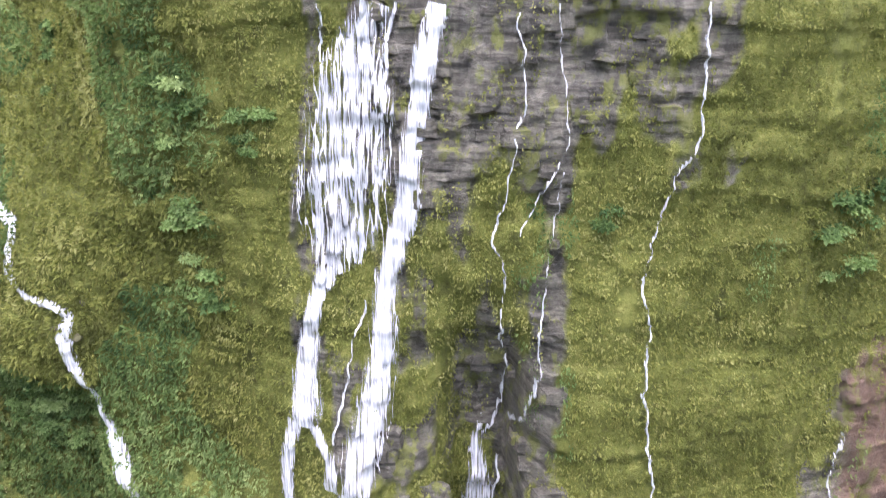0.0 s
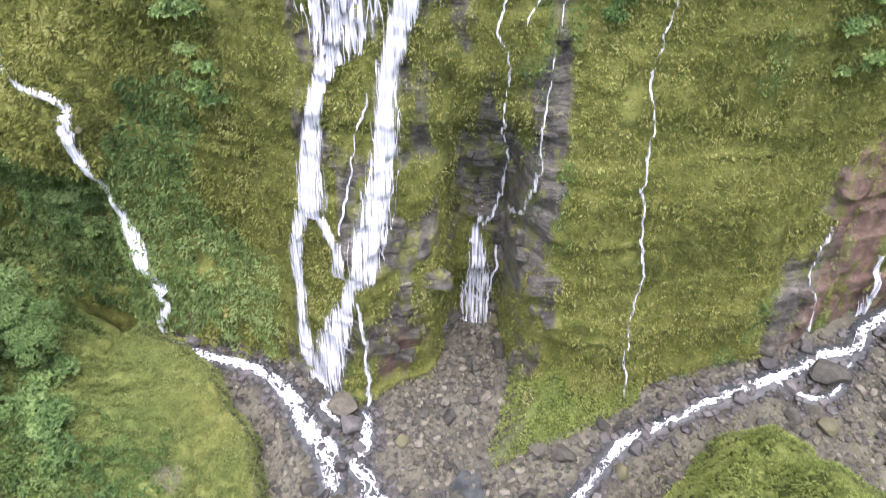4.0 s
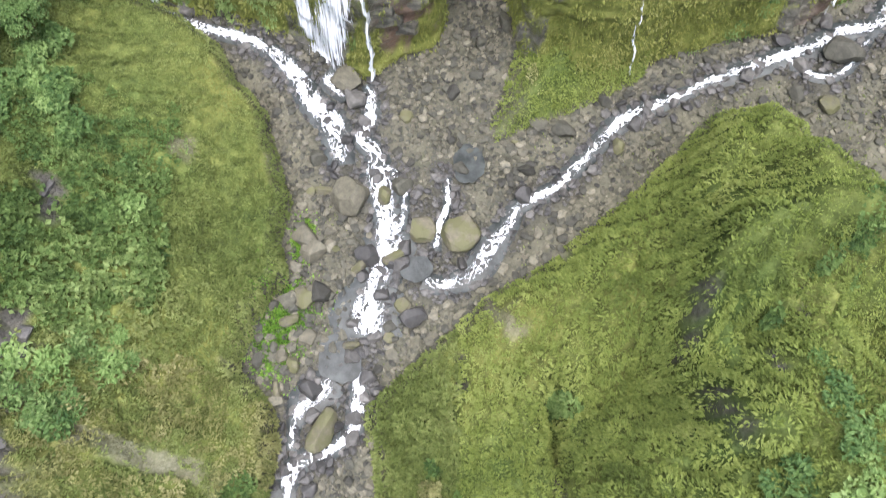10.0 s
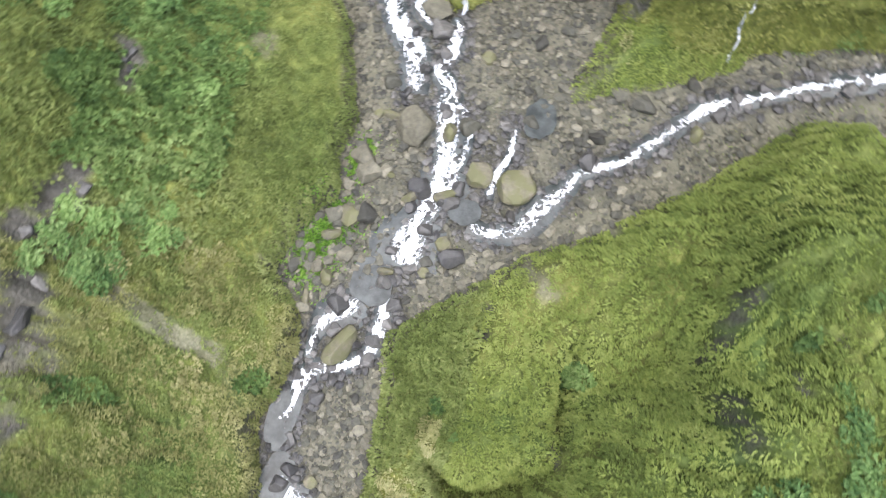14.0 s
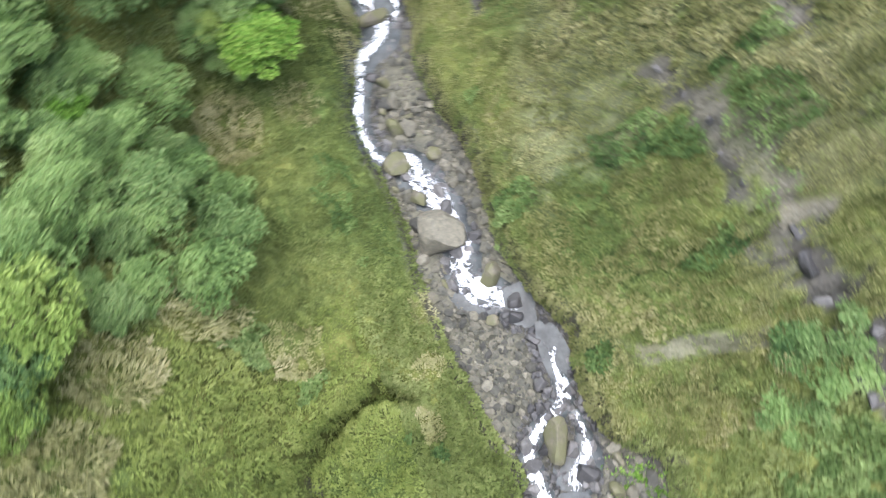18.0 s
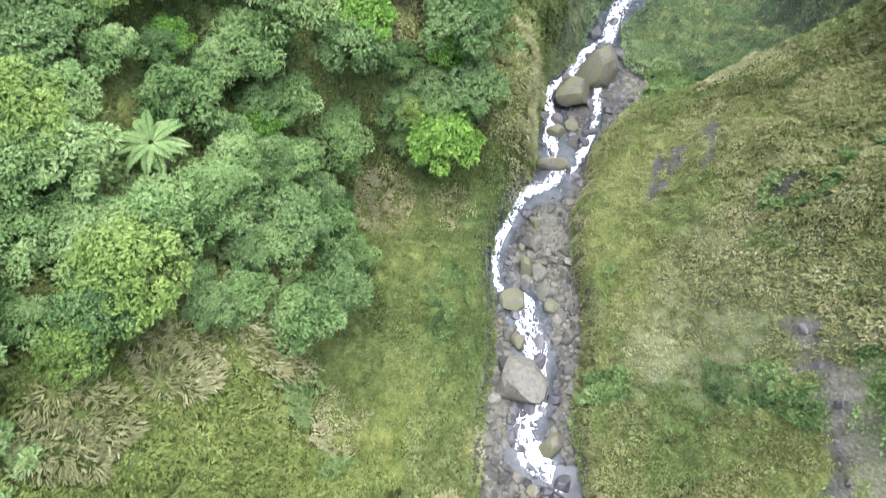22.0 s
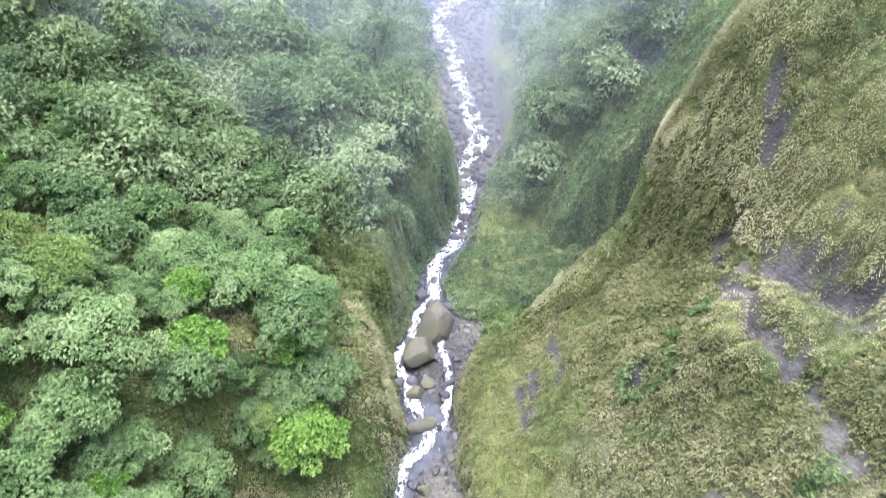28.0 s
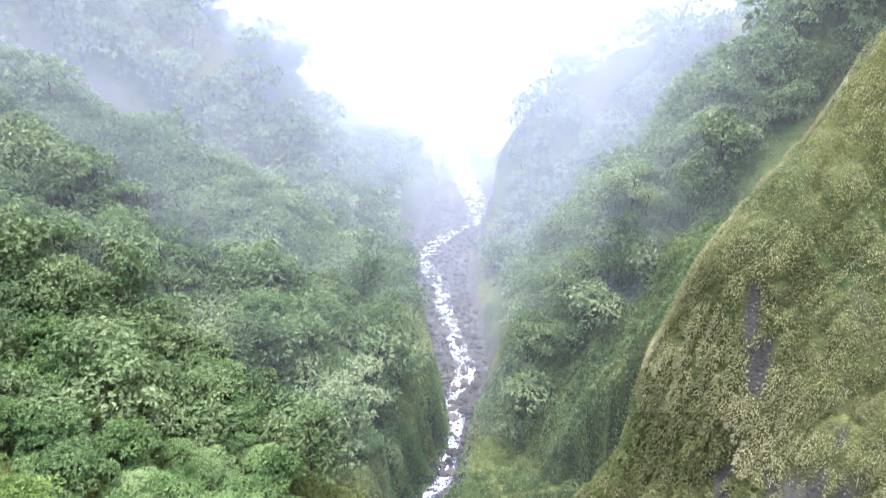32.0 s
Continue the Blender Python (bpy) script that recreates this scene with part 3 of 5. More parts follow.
def cliff_y(x, z, relief=True):
    foot = np.interp(x, FOOT_X, FOOT_Y)
    flat = np.interp(x, FOOT_X[:6] + [-12, 0, 12] + FOOT_X[-6:], FOOT_Y[:6] + [40, 40.5, 38.5] + FOOT_Y[-6:])
    k = step(14, 34, z)
    lean = 0.24 + 0.35 * step(-24, -44, x) * step(20, 45, z)
    y = foot * (1 - k) + flat * k + lean * np.maximum(z, -2)
    if relief:
        y = y + 1.6 * fbm(x * 0.09, z * 0.07, 4, 21) + 0.45 * fbm(x * 0.5, z * 0.35, 3, 22)
        y = y + 4.5 * step(-30.5, -34, x) * step(-52, -46, x) * step(20, 13, z)
        ledge = np.floor(z / 2.3 + 0.9 * fbm(x * 0.08, z * 0.02, 2, 23))
        y = y + 0.6 * (hash01(ledge, ledge * 0, 31) - 0.5)
        fine = np.floor(z / 0.85 + 1.3 * fbm(x * 0.15, z * 0.05, 2, 25))
        y = y + 0.34 * (hash01(fine, fine * 0 + np.floor(x / 7 + 0.7 * fbm(x * 0.4, z * 0.4, 2, 26)), 32) - 0.5)
        colm = np.floor(x / 1.9 + 0.6 * fbm(x * 0.3, z * 0.06, 2, 24))
        y = y + 0.9 * (hash01(colm, ledge, 33) - 0.5) * rock_zone(x, z)
    return y


def rock_zone(x, z):
    """1 where the face is bare rock."""
    n = fbm(x * 0.16, z * 0.10, 4, 41)
    wall = step(-9, -3, x) * step(24, 19, x) * step(36, 44, z + 3 * n)
    chute = step(0.3, 1.6, x + 1.2 * n) * step(9.8, 8.4, x - 0.02 * z + 1.5 * n) * (0.62 + 0.8 * step(5.2, 7.2, x + 0.15 * (24 - z)))
    falls = step(-16, -14, x) * step(0.5, -2, x)
    side = step(31, 34, x + 2 * n) * step(30, 22, z)
    k = (0.38 + 0.25 * step(42, 48, z)) * wall + 0.52 * chute + 0.30 * falls * step(-11.2, -9.6, x + 0.11 * (50 - z)) + 0.7 * side
    fine = fbm(x * 0.6, z * 0.22, 4, 42)
    return np.clip(step(0.2, 0.45, k + 0.5 * n + 1.1 * fine * (k > 0.1) - 0.08), 0, 1)


def mesh_from(name, verts, faces, mat, smooth=True, zones=None):
    """A mesh from arrays: verts (n, 3), faces (m, 3 or 4)."""
    me = bpy.data.meshes.new(name)
    verts, faces = np.asarray(verts, np.float32), np.asarray(faces, np.int32)
    me.vertices.add(len(verts))
    me.vertices.foreach_set("co", verts.ravel())
    k = faces.shape[1]
    me.loops.add(faces.size)
    me.loops.foreach_set("vertex_index", faces.ravel())
    me.polygons.add(len(faces))
    me.polygons.foreach_set("loop_start", np.arange(0, faces.size, k, dtype=np.int32))
    me.polygons.foreach_set("use_smooth", np.full(len(faces), smooth))
    me.materials.append(mat)
    if zones is not None:
        a = me.color_attributes.new("zone", "FLOAT_COLOR", "POINT")
        a.data.foreach_set("color", np.asarray(zones, np.float32).ravel())
    me.update(calc_edges=True)
    return me


def grid_faces(rows, cols, wrap=False):
    i = np.arange(rows - 1)[:, None] * cols
    j = np.arange(cols if wrap else cols - 1)[None, :]
    a, b = i + j, i + (j + 1) % cols
    return np.stack([a, b, b + cols, a + cols], -1).reshape(-1, 4)


# streams over the bed: (x, y, width)
STREAMS = {
    "west_brook": [(-28.3, 44.2, 1.2), (-23.9, 42.6, 1.0), (-19.8, 41.6, 1.0), (-16.9, 40.4, 1.2), (-13.9, 37.7, 1.6), (-12.3, 35.1, 1.8), (-10.2, 32.8, 2.0), (-9.2, 28.8, 1.6)],
    "fall_brook": [(-7, 37, 0.9), (-6.7, 34, 1.2), (-7.5, 31.7, 1.2), (-6.1, 30, 1.4), (-5.7, 27.2, 2.2), (-4.7, 24, 1.8), (-4.4, 21.9, 2.4), (-2.4, 20.9, 1.3)],
    "fall_side_brook": [(-11.4, 38, 1.5), (-9.6, 36.6, 1.6), (-8.9, 35.4, 1.0)],
    "split_brook": [(-5.2, 28.9, 0.6), (-3.6, 27.3, 0.7), (-3.3, 24, 0.7), (-4.4, 22.1, 0.8)],
    "east_brook": [(46, 46, 1.4), (41.4, 43.9, 1.4), (39.6, 41.6, 1.3), (36.6, 41.3, 1.3), (33.5, 39.8, 1.5), (31.5, 39.4, 1.4), (28.3, 38.4, 1.5), (24.7, 37.2, 1.0), (23.1, 36.4, 0.9), (19.9, 35.2, 1.2),
                   (17, 33.9, 1.4), (15, 31.9, 1.2), (12.2, 28.8, 1.2), (10.6, 27.1, 1.1), (7.2, 25.3, 1.1), (6.4, 23.7, 1.2), (4.8, 21.6, 1.8), (3.3, 19.2, 1.8), (0.8, 17.9, 1.2), (-1.4, 18.1, 1.2)],
    "east_loop": [(31.5, 39.4, 0.6), (34.1, 37.1, 0.7), (36.6, 37.4, 0.7), (39, 40.5, 0.7)],
    "middle_brook": [(0.6, 27.9, 0.6), (0.7, 25.2, 0.6), (-0.1, 23, 0.6), (-0.3, 20.9, 0.7)],
    "main_upper": [(-4.4, 21.9, 2.0), (-5.2, 18.7, 1.6), (-5.6, 16.7, 2.2), (-6, 15.2, 2.8), (-5.9, 13.0, 2.2)],
    "main_side": [(-6.7, 10.4, 0.6), (-6.5, 7.4, 0.9), (-6.9, 5.1, 0.7), (-8.7, 3.6, 0.7), (-11.2, 2.5, 0.8), (-12, 1.2, 0.9), (-12.1, -0.8, 0.4), (-12.6, -2.8, 0.8), (-12.4, -4.8, 0.5)],
    "main_chute": [(-8.9, 9.4, 1.0), (-9.8, 8.3, 1.6), (-11.3, 7, 1.2), (-11.9, 5.2, 0.5), (-12, 3.4, 0.5)],
    "main_middle": [(-11.2, -6.2, 0.6), (-10.8, -7.6, 1.2), (-8.9, -9.2, 1.9), (-8, -11.3, 1.5), (-9.1, -14, 1.4), (-9.2, -16.7, 1.4), (-8.9, -19.6, 1.8), (-8.2, -22, 1.8), (-7.8, -24.1, 1.2), (-5.6, -24.8, 0.8)],
    "main_lower": [(-5.6, -24.8, 0.9), (-4.9, -27, 0.8), (-5, -30.1, 0.9), (-6, -32.7, 0.9), (-7.9, -36.8, 1.3), (-10.4, -38.4, 1.6), (-11.4, -40.9, 1.6), (-10.5, -43.8, 1.8), (-10.7, -47.1, 1.3), (-10.2, -51.5, 1.2), (-12.7, -53.9, 1.4),
                   (-14.4, -57.4, 1.6), (-17.5, -60.6, 1.8), (-18.5, -63.7, 1.8), (-20.5, -68.8, 2.2), (-23.8, -70.9, 2.2), (-26.9, -78, 2.2)],
    "boulder_brook": [(-14.4, -57.4, 0.7), (-17, -56.6, 0.6), (-16, -52, 0.9), (-15.8, -48.2, 1.0), (-14.5, -43.9, 0.9), (-12, -39.6, 1.4)],
    "gorge_upper": [(-26.9, -78, 2.4), (-30.6, -85.4, 2.6), (-32.4, -92.5, 2.8), (-37, -99.1, 3.6), (-39.2, -112, 3.6), (-41.8, -125.7, 3.8), (-44.5, -141, 4.0), (-45, -157, 5.0)],
    "gorge_lower": [(-45, -157, 5.0), (-56, -174, 5.0), (-68, -184.3, 5.0), (-77, -201, 7.0), (-88, -245, 9.0), (-98, -285, 10.0), (-125, -360, 12.0)],
}


def wet_and_shade(x, y):
    w = np.zeros(np.shape(x))
    near = np.hypot(x, y) < 150
    wob = 0.6 * fbm(x[near] * 0.8, y[near] * 0.8, 3, 58)
    for path in STREAMS.values():
        # below y -24 it widens, its dark tint also standing for gorge-wall shade
        w[near] = np.maximum(w[near], step(2.6 + 1.6 * step(-24, -36, y[near]), 0.8, line_dist(x[near], y[near], [q[:2] for q in path])[0] + wob))
    return w


# ---- ground: one sheet, finest under the hovering place, out to the far hills ----
radii = [0.002, 0.3]
while radii[-1] < 75:
    radii.append(radii[-1] + 0.58)
while radii[-1] < 900:
    radii.append(radii[-1] * 1.02)
AZ = 640
rr, aa = np.meshgrid(np.array(radii), np.arange(AZ) * 2 * np.pi / AZ, indexing="ij")
gx, gy = (rr * np.sin(aa)).ravel(), (rr * np.cos(aa)).ravel()
gz, g_out = terrain(gx, gy)
zones = np.zeros((len(gx), 4))
zones[:, 3] = wet_and_shade(gx, gy)
edge_n = fbm(gx * 0.6, gy * 0.6, 3, 51)
zones[:, 0] = step(1.2, 0.2, np.abs(g_out) + 0.6 * edge_n)
gully = step(5, 2, np.abs(gx - 4)) * step(30, 36, gy)
zones[:, 0] = np.maximum(zones[:, 0], gully)
scar = fbm(gx * 0.09, gy * 0.13, 4, 52)
far_r = np.hypot(gx, gy)
zones[:, 1] = strip_zone(gx, gy, ROCK_SHADE_STRIPS)
dry = np.maximum(0.12 * step(-30, -38, gx) * step(-10, -26, gy), 0.42 * step(-14, -18, gx) * step(8, 2, gy) * step(-46, -40, gy) * step(-0.05, 0.3, fbm(gx * 0.14, gy * 0.11, 4, 53))) * step(-52, -49, gy)
zones[:, 2] = dry * (gx < -13) + 0.75 * strip_zone(gx, gy, SOIL_STRIPS) + 0.9 * step(0.2, 0.4, scar) * step(130, 160, far_r)
zones[:, 2] = np.maximum(zones[:, 2], 0.9 * bare_break(gx, gy))
ground = new("ground", mesh_from("ground", np.column_stack([gx, gy, gz]), grid_faces(len(radii), AZ, True)[:, ::-1], MAT_GROUND, True, np.clip(zones, 0, 1)))
tagged(ground, "gravel stream bed between steep green slopes of a gorge", "ground", kind="structure")

# ---- the cliff with its ledges ----
cx, cz = np.meshgrid(np.linspace(-84, 72, 500), np.linspace(-6, 84, 330))
cx, cz = cx.ravel(), cz.ravel()
cy = cliff_y(cx, cz)
bare = rock_zone(cx, cz)
cn = fbm(cx * 0.2, cz * 0.2, 4, 61)
cz_zone = np.zeros((len(cx), 4))
cz_zone[:, 0] = bare
cz_zone[:, 1] = 1 - bare
cz_zone[:, 2] = np.clip(step(33, 36, cx + 3 * cn) * step(34, 26, cz) + step(-7, -5, cx) * step(0.5, -1.5, cx) * step(12, 8, cz + 3 * cn), 0, 1)
cz_zone[:, 3] = 1
cliff = new("cliff", mesh_from("cliff", np.column_stack([cx, cy, cz]), grid_faces(330, 500), MAT_CLIFF, True, cz_zone))
tagged(cliff, "tall basalt cliff with moss and short grass on its ledges", "cliff", kind="structure")


def part(name, data, parent, label=""):
    ob = new(name, data)
    ob.parent = parent
    return tagged(ob, label) if label else ob


def empty(name, m=None):
    ob = new(name)
    ob.empty_display_size = 0.2
    if m is not None:
        ob.matrix_basis = m
    return ob


# ---- water ----


def smooth_path(points, gap):
    """Even steps along a Catmull-Rom curve through the points (any number of values each)."""
    p = np.array(points, float)
    p = np.vstack([2 * p[0] - p[1], p, 2 * p[-1] - p[-2]])
    out = []
    for i in range(1, len(p) - 2):
        n = max(2, int(np.hypot(*(p[i + 1, :2] - p[i, :2])) / gap))
        for u in np.arange(n) / n:
            out.append(0.5 * (2 * p[i] + (p[i + 1] - p[i - 1]) * u + (2 * p[i - 1] - 5 * p[i] + 4 * p[i + 1] - p[i + 2]) * u * u
                              + (3 * p[i] - p[i - 1] - 3 * p[i + 1] + p[i + 2]) * u ** 3))
    out.append(p[-2])
    return np.array(out)


def band(path, cell):
    """A grid along a path of (a, b, width): places a, b and the coordinates along and across (-1 to 1), with its faces."""
    q = smooth_path(path, cell * 1.5)
    t = np.gradient(q[:, :2], axis=0)
    t /= np.linalg.norm(t, axis=1)[:, None] + 1e-9
    cols = int(np.clip(q[:, 2].max() / cell, 4, 60)) + 1
    u = np.linspace(-1, 1, cols)
    a = q[:, 0, None] - t[:, 1, None] * u * q[:, 2, None] / 2
    b = q[:, 1, None] + t[:, 0, None] * u * q[:, 2, None] / 2
    along = np.cumsum(np.r_[0, np.hypot(*np.diff(q[:, :2], axis=0).T)])
    s = np.repeat(along[:, None], cols, 1)
    w = u[None, :] * q[:, 2, None] / 2
    return a.ravel(), b.ravel(), s.ravel(), w.ravel(), np.tile(u, len(q)), grid_faces(len(q), cols)


def fall_mesh(name, path, seed, dense):
    """White water on the face: a ragged sheet that follows the ledges. path: (x, z, width)."""
    wide = max(q[2] for q in path)
    x, z, s, w, u, faces = band([(a, b, c * (1.15 if wide > 1 else 1.2 if wide > 0.85 else 0.62)) for a, b, c in path], 0.2 if wide > 1 else 0.12)
    x = x + 0.3 * fbm(s * 0.35, s * 0, 3, seed) * min(wide, 1) + (0.28 * fbm(s * 1.1, s * 0, 3, seed + 5) if wide < 0.9 else 0)
    y = cliff_y(x, z) - 0.5 - 0.25 * (1 - u * u) - 0.2 * fbm(w * 2.0, s * 0.4, 3, seed)
    shape = np.column_stack([1 - u * u, np.full(len(u), dense), u * 0, u * 0 + 1])
    return mesh_from(name, np.column_stack([x, y, z]), faces, MAT_FALL, True, shape)


def join(pieces):
    v, f, k = [], [], 0
    for a, b in pieces:
        v.append(a)
        f.append(b + k)
        k += len(a)
    return np.vstack(v), np.vstack(f)


FALLS = [
    ("cascade", "wide white cascade fanning over dark basalt ledges", [
        ("fan", [(-5.1, 52.2, 2.3), (-6.2, 49.2, 3.8), (-6.8, 46.6, 5.8), (-7.1, 42.5, 6.6), (-7.6, 38.8, 7.4), (-7.9, 36.6, 7.2), (-8.6, 34.4, 4.6), (-9.1, 33, 1.9)]),
        ("chute", [(-9.1, 33.2, 1.7), (-10, 30.4, 1.3), (-10.7, 27, 1.9), (-11, 22.9, 2.5), (-11.2, 20.4, 2.4)]),
        ("west_leg", [(-11.9, 20.6, 1.2), (-12.9, 16.4, 1.3), (-13, 13.2, 1.2), (-12.9, 9.5, 1.2), (-12.7, 3.6, 1.8)]),
        ("east_leg", [(-10.3, 20.6, 1.0), (-9.2, 18.5, 1.2), (-8.8, 15.5, 1.3)]),
        ("strand", [(-3.8, 52.3, 0.7), (-4.1, 50, 0.7), (-4.5, 46, 0.8), (-5, 42.2, 0.7), (-5.2, 38.1, 0.6)]),
        ("thread", [(-9.3, 52.2, 0.45), (-9.2, 48.8, 0.5), (-8.9, 46.1, 0.45)])]),
    ("straight_fall", "narrow white waterfall in one long straight drop", [
        ("upper_drop", [(-0.7, 52.3, 1.7), (-1.5, 48.3, 1.8), (-2.2, 43.9, 1.8), (-2.7, 39.4, 2.0), (-3.5, 35.5, 2.1), (-4.3, 32.2, 1.9), (-4.6, 29.2, 2.2), (-4.9, 25.4, 2.4)]),
        ("lower_drop", [(-4.9, 25.6, 2.4), (-5.5, 22.2, 3.0), (-6.1, 19, 3.4), (-6.8, 16.6, 2.8), (-7.6, 15.6, 1.0)]),
        ("side_thread", [(-6, 31, 0.4), (-6.4, 29.2, 0.4), (-7.1, 27.5, 0.35), (-7.7, 23.4, 0.4), (-8.7, 19.6, 0.45)]),
        ("bottom_fan", [(-7.6, 15.8, 0.9), (-9.1, 11.3, 2.1), (-10.3, 6.7, 3.4), (-11.6, 1.8, 3.3)]),
        ("fan_leg", [(-7.4, 14.2, 0.7), (-6.8, 10.7, 0.75), (-6.8, 5.5, 0.8), (-6.9, 1.6, 0.8)])]),
    ("west_fall", "thin white fall sliding down a mossy groove", [
        ("upper_steps", [(-44, 33, 1.1), (-42.9, 31.6, 1.2), (-40.5, 30.8, 1.2), (-40.3, 27.7, 1.5), (-38.3, 26.3, 1.0), (-34, 25.6, 1.0), (-33.7, 23.1, 1.8)]),
        ("slide", [(-33.7, 23.3, 1.6), (-33.3, 20.9, 1.5), (-30.8, 14, 1.6), (-28.5, 8.2, 2.1), (-28, 7.3, 2.3)]),
        ("foot", [(-28.5, 7, 0.9), (-27.6, 6.2, 0.9), (-29, 3.6, 1.2), (-28.1, 2.2, 1.0)])]),
    ("gully_fall", "veil of white water at the back of a rocky gully", [
        ("thread", [(5.2, 51.9, 0.3), (5.8, 47.6, 0.35), (5.7, 45.4, 0.3), (5, 42.3, 0.3), (4.3, 38, 0.35), (3.7, 35.9, 0.4), (4.6, 34.2, 0.45), (4.7, 29.1, 0.5), (5.5, 22.5, 0.55), (5.2, 17.8, 0.75), (3.7, 14.4, 0.75)]),
        ("thread", [(7.9, 52.6, 0.3), (8.8, 45.9, 0.3), (8.9, 43.2, 0.3), (7.4, 39.8, 0.3), (5.8, 36.5, 0.25)]),
        ("thread", [(8.8, 41.2, 0.25), (8.4, 36.8, 0.3), (7.9, 33.5, 0.3), (7.7, 30, 0.35), (7.6, 25.7, 0.4), (7.2, 22.1, 0.45), (6.3, 17.5, 0.45)]),
        ("veil", [(3.9, 17.2, 0.5), (3.5, 14.6, 1.0), (3.5, 11.1, 2.1), (3.6, 7.8, 3.0), (3.7, 2.4, 3.2)]),
        ("strand", [(5.5, 12.6, 0.5), (5.2, 8.4, 0.6), (4.7, 4.4, 0.6)])]),
    ("east_thread", "thin thread of water on a mossy wall", [
        ("upper_thread", [(18, 52.9, 0.4), (18.3, 48.9, 0.45), (18.2, 43.9, 0.5), (17, 41.1, 0.45), (16.4, 38.3, 0.4), (15.7, 35.3, 0.35), (15.2, 33.3, 0.45)]),
        ("lower_thread", [(15.2, 33.5, 0.4), (16, 28.9, 0.45), (15.9, 24.3, 0.55), (16.7, 19.8, 0.5), (17.4, 15.8, 0.5), (16.9, 10.6, 0.5), (17.9, 2.2, 0.5)])]),
    ("far_east_thread", "short thread of water beside red rock", [("thread", [(34.6, 18.6, 0.4), (34.2, 13.7, 0.5), (35.2, 10.5, 0.55), (35.2, 6.5, 0.6)])]),
    ("far_east_fall", "small white fall over red rock steps", [("strand", [(40.7, 14.7, 0.6), (41.7, 10.1, 0.9), (40.9, 6.6, 1.1)])]),
]
DENSE = {"fan": 0.5, "chute": 0.85, "strand": 0.7, "thread": 0.5, "upper_drop": 0.82, "lower_drop": 0.68, "veil": 0.6, "upper_thread": 0.48, "lower_thread": 0.52, "side_thread": 0.66, "slide": 1.0, "upper_steps": 0.95, "foot": 0.9}
for i, (name, label, strands) in enumerate(FALLS):
    fall = empty(name)
    tagged(fall, label, "waterfall", "falls on the cliff")
    for j, (pname, path) in enumerate(strands):
        part(pname, fall_mesh(pname, path, 70 + 11 * i + 3 * j, DENSE.get(pname, 0.75)), fall)

stream = empty("stream")
tagged(stream, "shallow grey mountain stream with white rapids between stones", "stream", kind="structure")
for i, (name, path) in enumerate(STREAMS.items()):
    far = name.startswith("gorge")
    x, y, s, w, u, faces = band([(a, b, c * (1.25 if far else 0.92 if name.startswith("east") else 1.6 if name in ("main_middle", "main_side") else 1.2)) for a, b, c in path], 0.25 if not far else 0.8)
    z = terrain(x, y)[0]
    ends = 1.0 if far else np.clip(np.minimum(s, s.max() - s) / 1.4, 0, 1) ** 0.5
    shape = np.column_stack([(1 - u * u) * ends, np.full(len(u), 0.95 if far else 0.9 if name.startswith("east") else 1.15), s + 40 * i, w])
    z = z + 0.3 + 0.12 * fbm(x * 0.85, y * 0.85, 3, 90 + i)
    part("rapid", mesh_from("rapid", np.column_stack([x, y, z]), faces, MAT_FOAM, True, shape), stream, "white broken water")
    wide = [(a, b, c * (2.8 if name.startswith("main") else 1.1 if far else 1.8)) for a, b, c in path]
    x, y, s, w, u, faces = band(wide, 0.3 if not far else 0.8)
    z = terrain(x, y)[0]
    part("water_surface", mesh_from("water_surface", np.column_stack([x, y, z + 0.2 - 0.25 * np.abs(u) ** 3]), faces, MAT_WATER), stream, "clear grey running water")
for px, py, ra, rb in ((-2.0, 19.2, 1.6, 1.3), (-8.3, 11.2, 1.9, 2.4), (-12.6, -1.2, 1.3, 3.6), (2.6, 29.3, 1.4, 2.0), (-11.6, -6.8, 1.4, 2.2), (-12.2, -41, 1.2, 2.4)):
    k = np.arange(28) * 2 * np.pi / 28
    wob = 1 + 0.22 * fbm(np.cos(k) * 1.7 + px, np.sin(k) * 1.7 + py, 2, 12)
    x, y = np.r_[px, px + ra * wob * np.cos(k)], np.r_[py, py + rb * wob * np.sin(k)]
    level = float(bed_z(px, py)) + 0.34
    tri = np.column_stack([np.zeros(28, int), 1 + np.arange(28), 1 + (np.arange(28) + 1) % 28])
    part("pool", mesh_from("pool", np.column_stack([x, y, level + 0 * x]), tri, MAT_WATER), stream, "still grey pool")

# ---- stones ----
bm = bmesh.new()
bmesh.ops.create_icosphere(bm, subdivisions=3, radius=1)
BALL_V = np.array([v.co[:] for v in bm.verts])
BALL_F = np.array([[v.index for v in f.verts] for f in bm.faces])
bm.free()
bm = bmesh.new()
bmesh.ops.create_icosphere(bm, subdivisions=1, radius=1)
PEB_V = np.array([v.co[:] for v in bm.verts])
PEB_F = np.array([[v.index for v in f.verts] for f in bm.faces])
bm.free()
rng = np.random.default_rng(7)


def chipped(verts, r, cuts, squash):
    """A ball cut by random planes into a worn, angular stone."""
    v = verts.copy()
    for _ in range(cuts):
        n = r.normal(size=3)
        n /= np.linalg.norm(n)
        over = np.maximum(v @ n - r.uniform(0.48, 0.82), 0)
        v -= 0.92 * over[:, None] * n
    v += 0.06 * fbm(v[:, 0] * 2 + v[:, 2] * 1.3, v[:, 1] * 2 - v[:, 2], 3, int(r.integers(999)))[:, None] * verts
    return v * squash


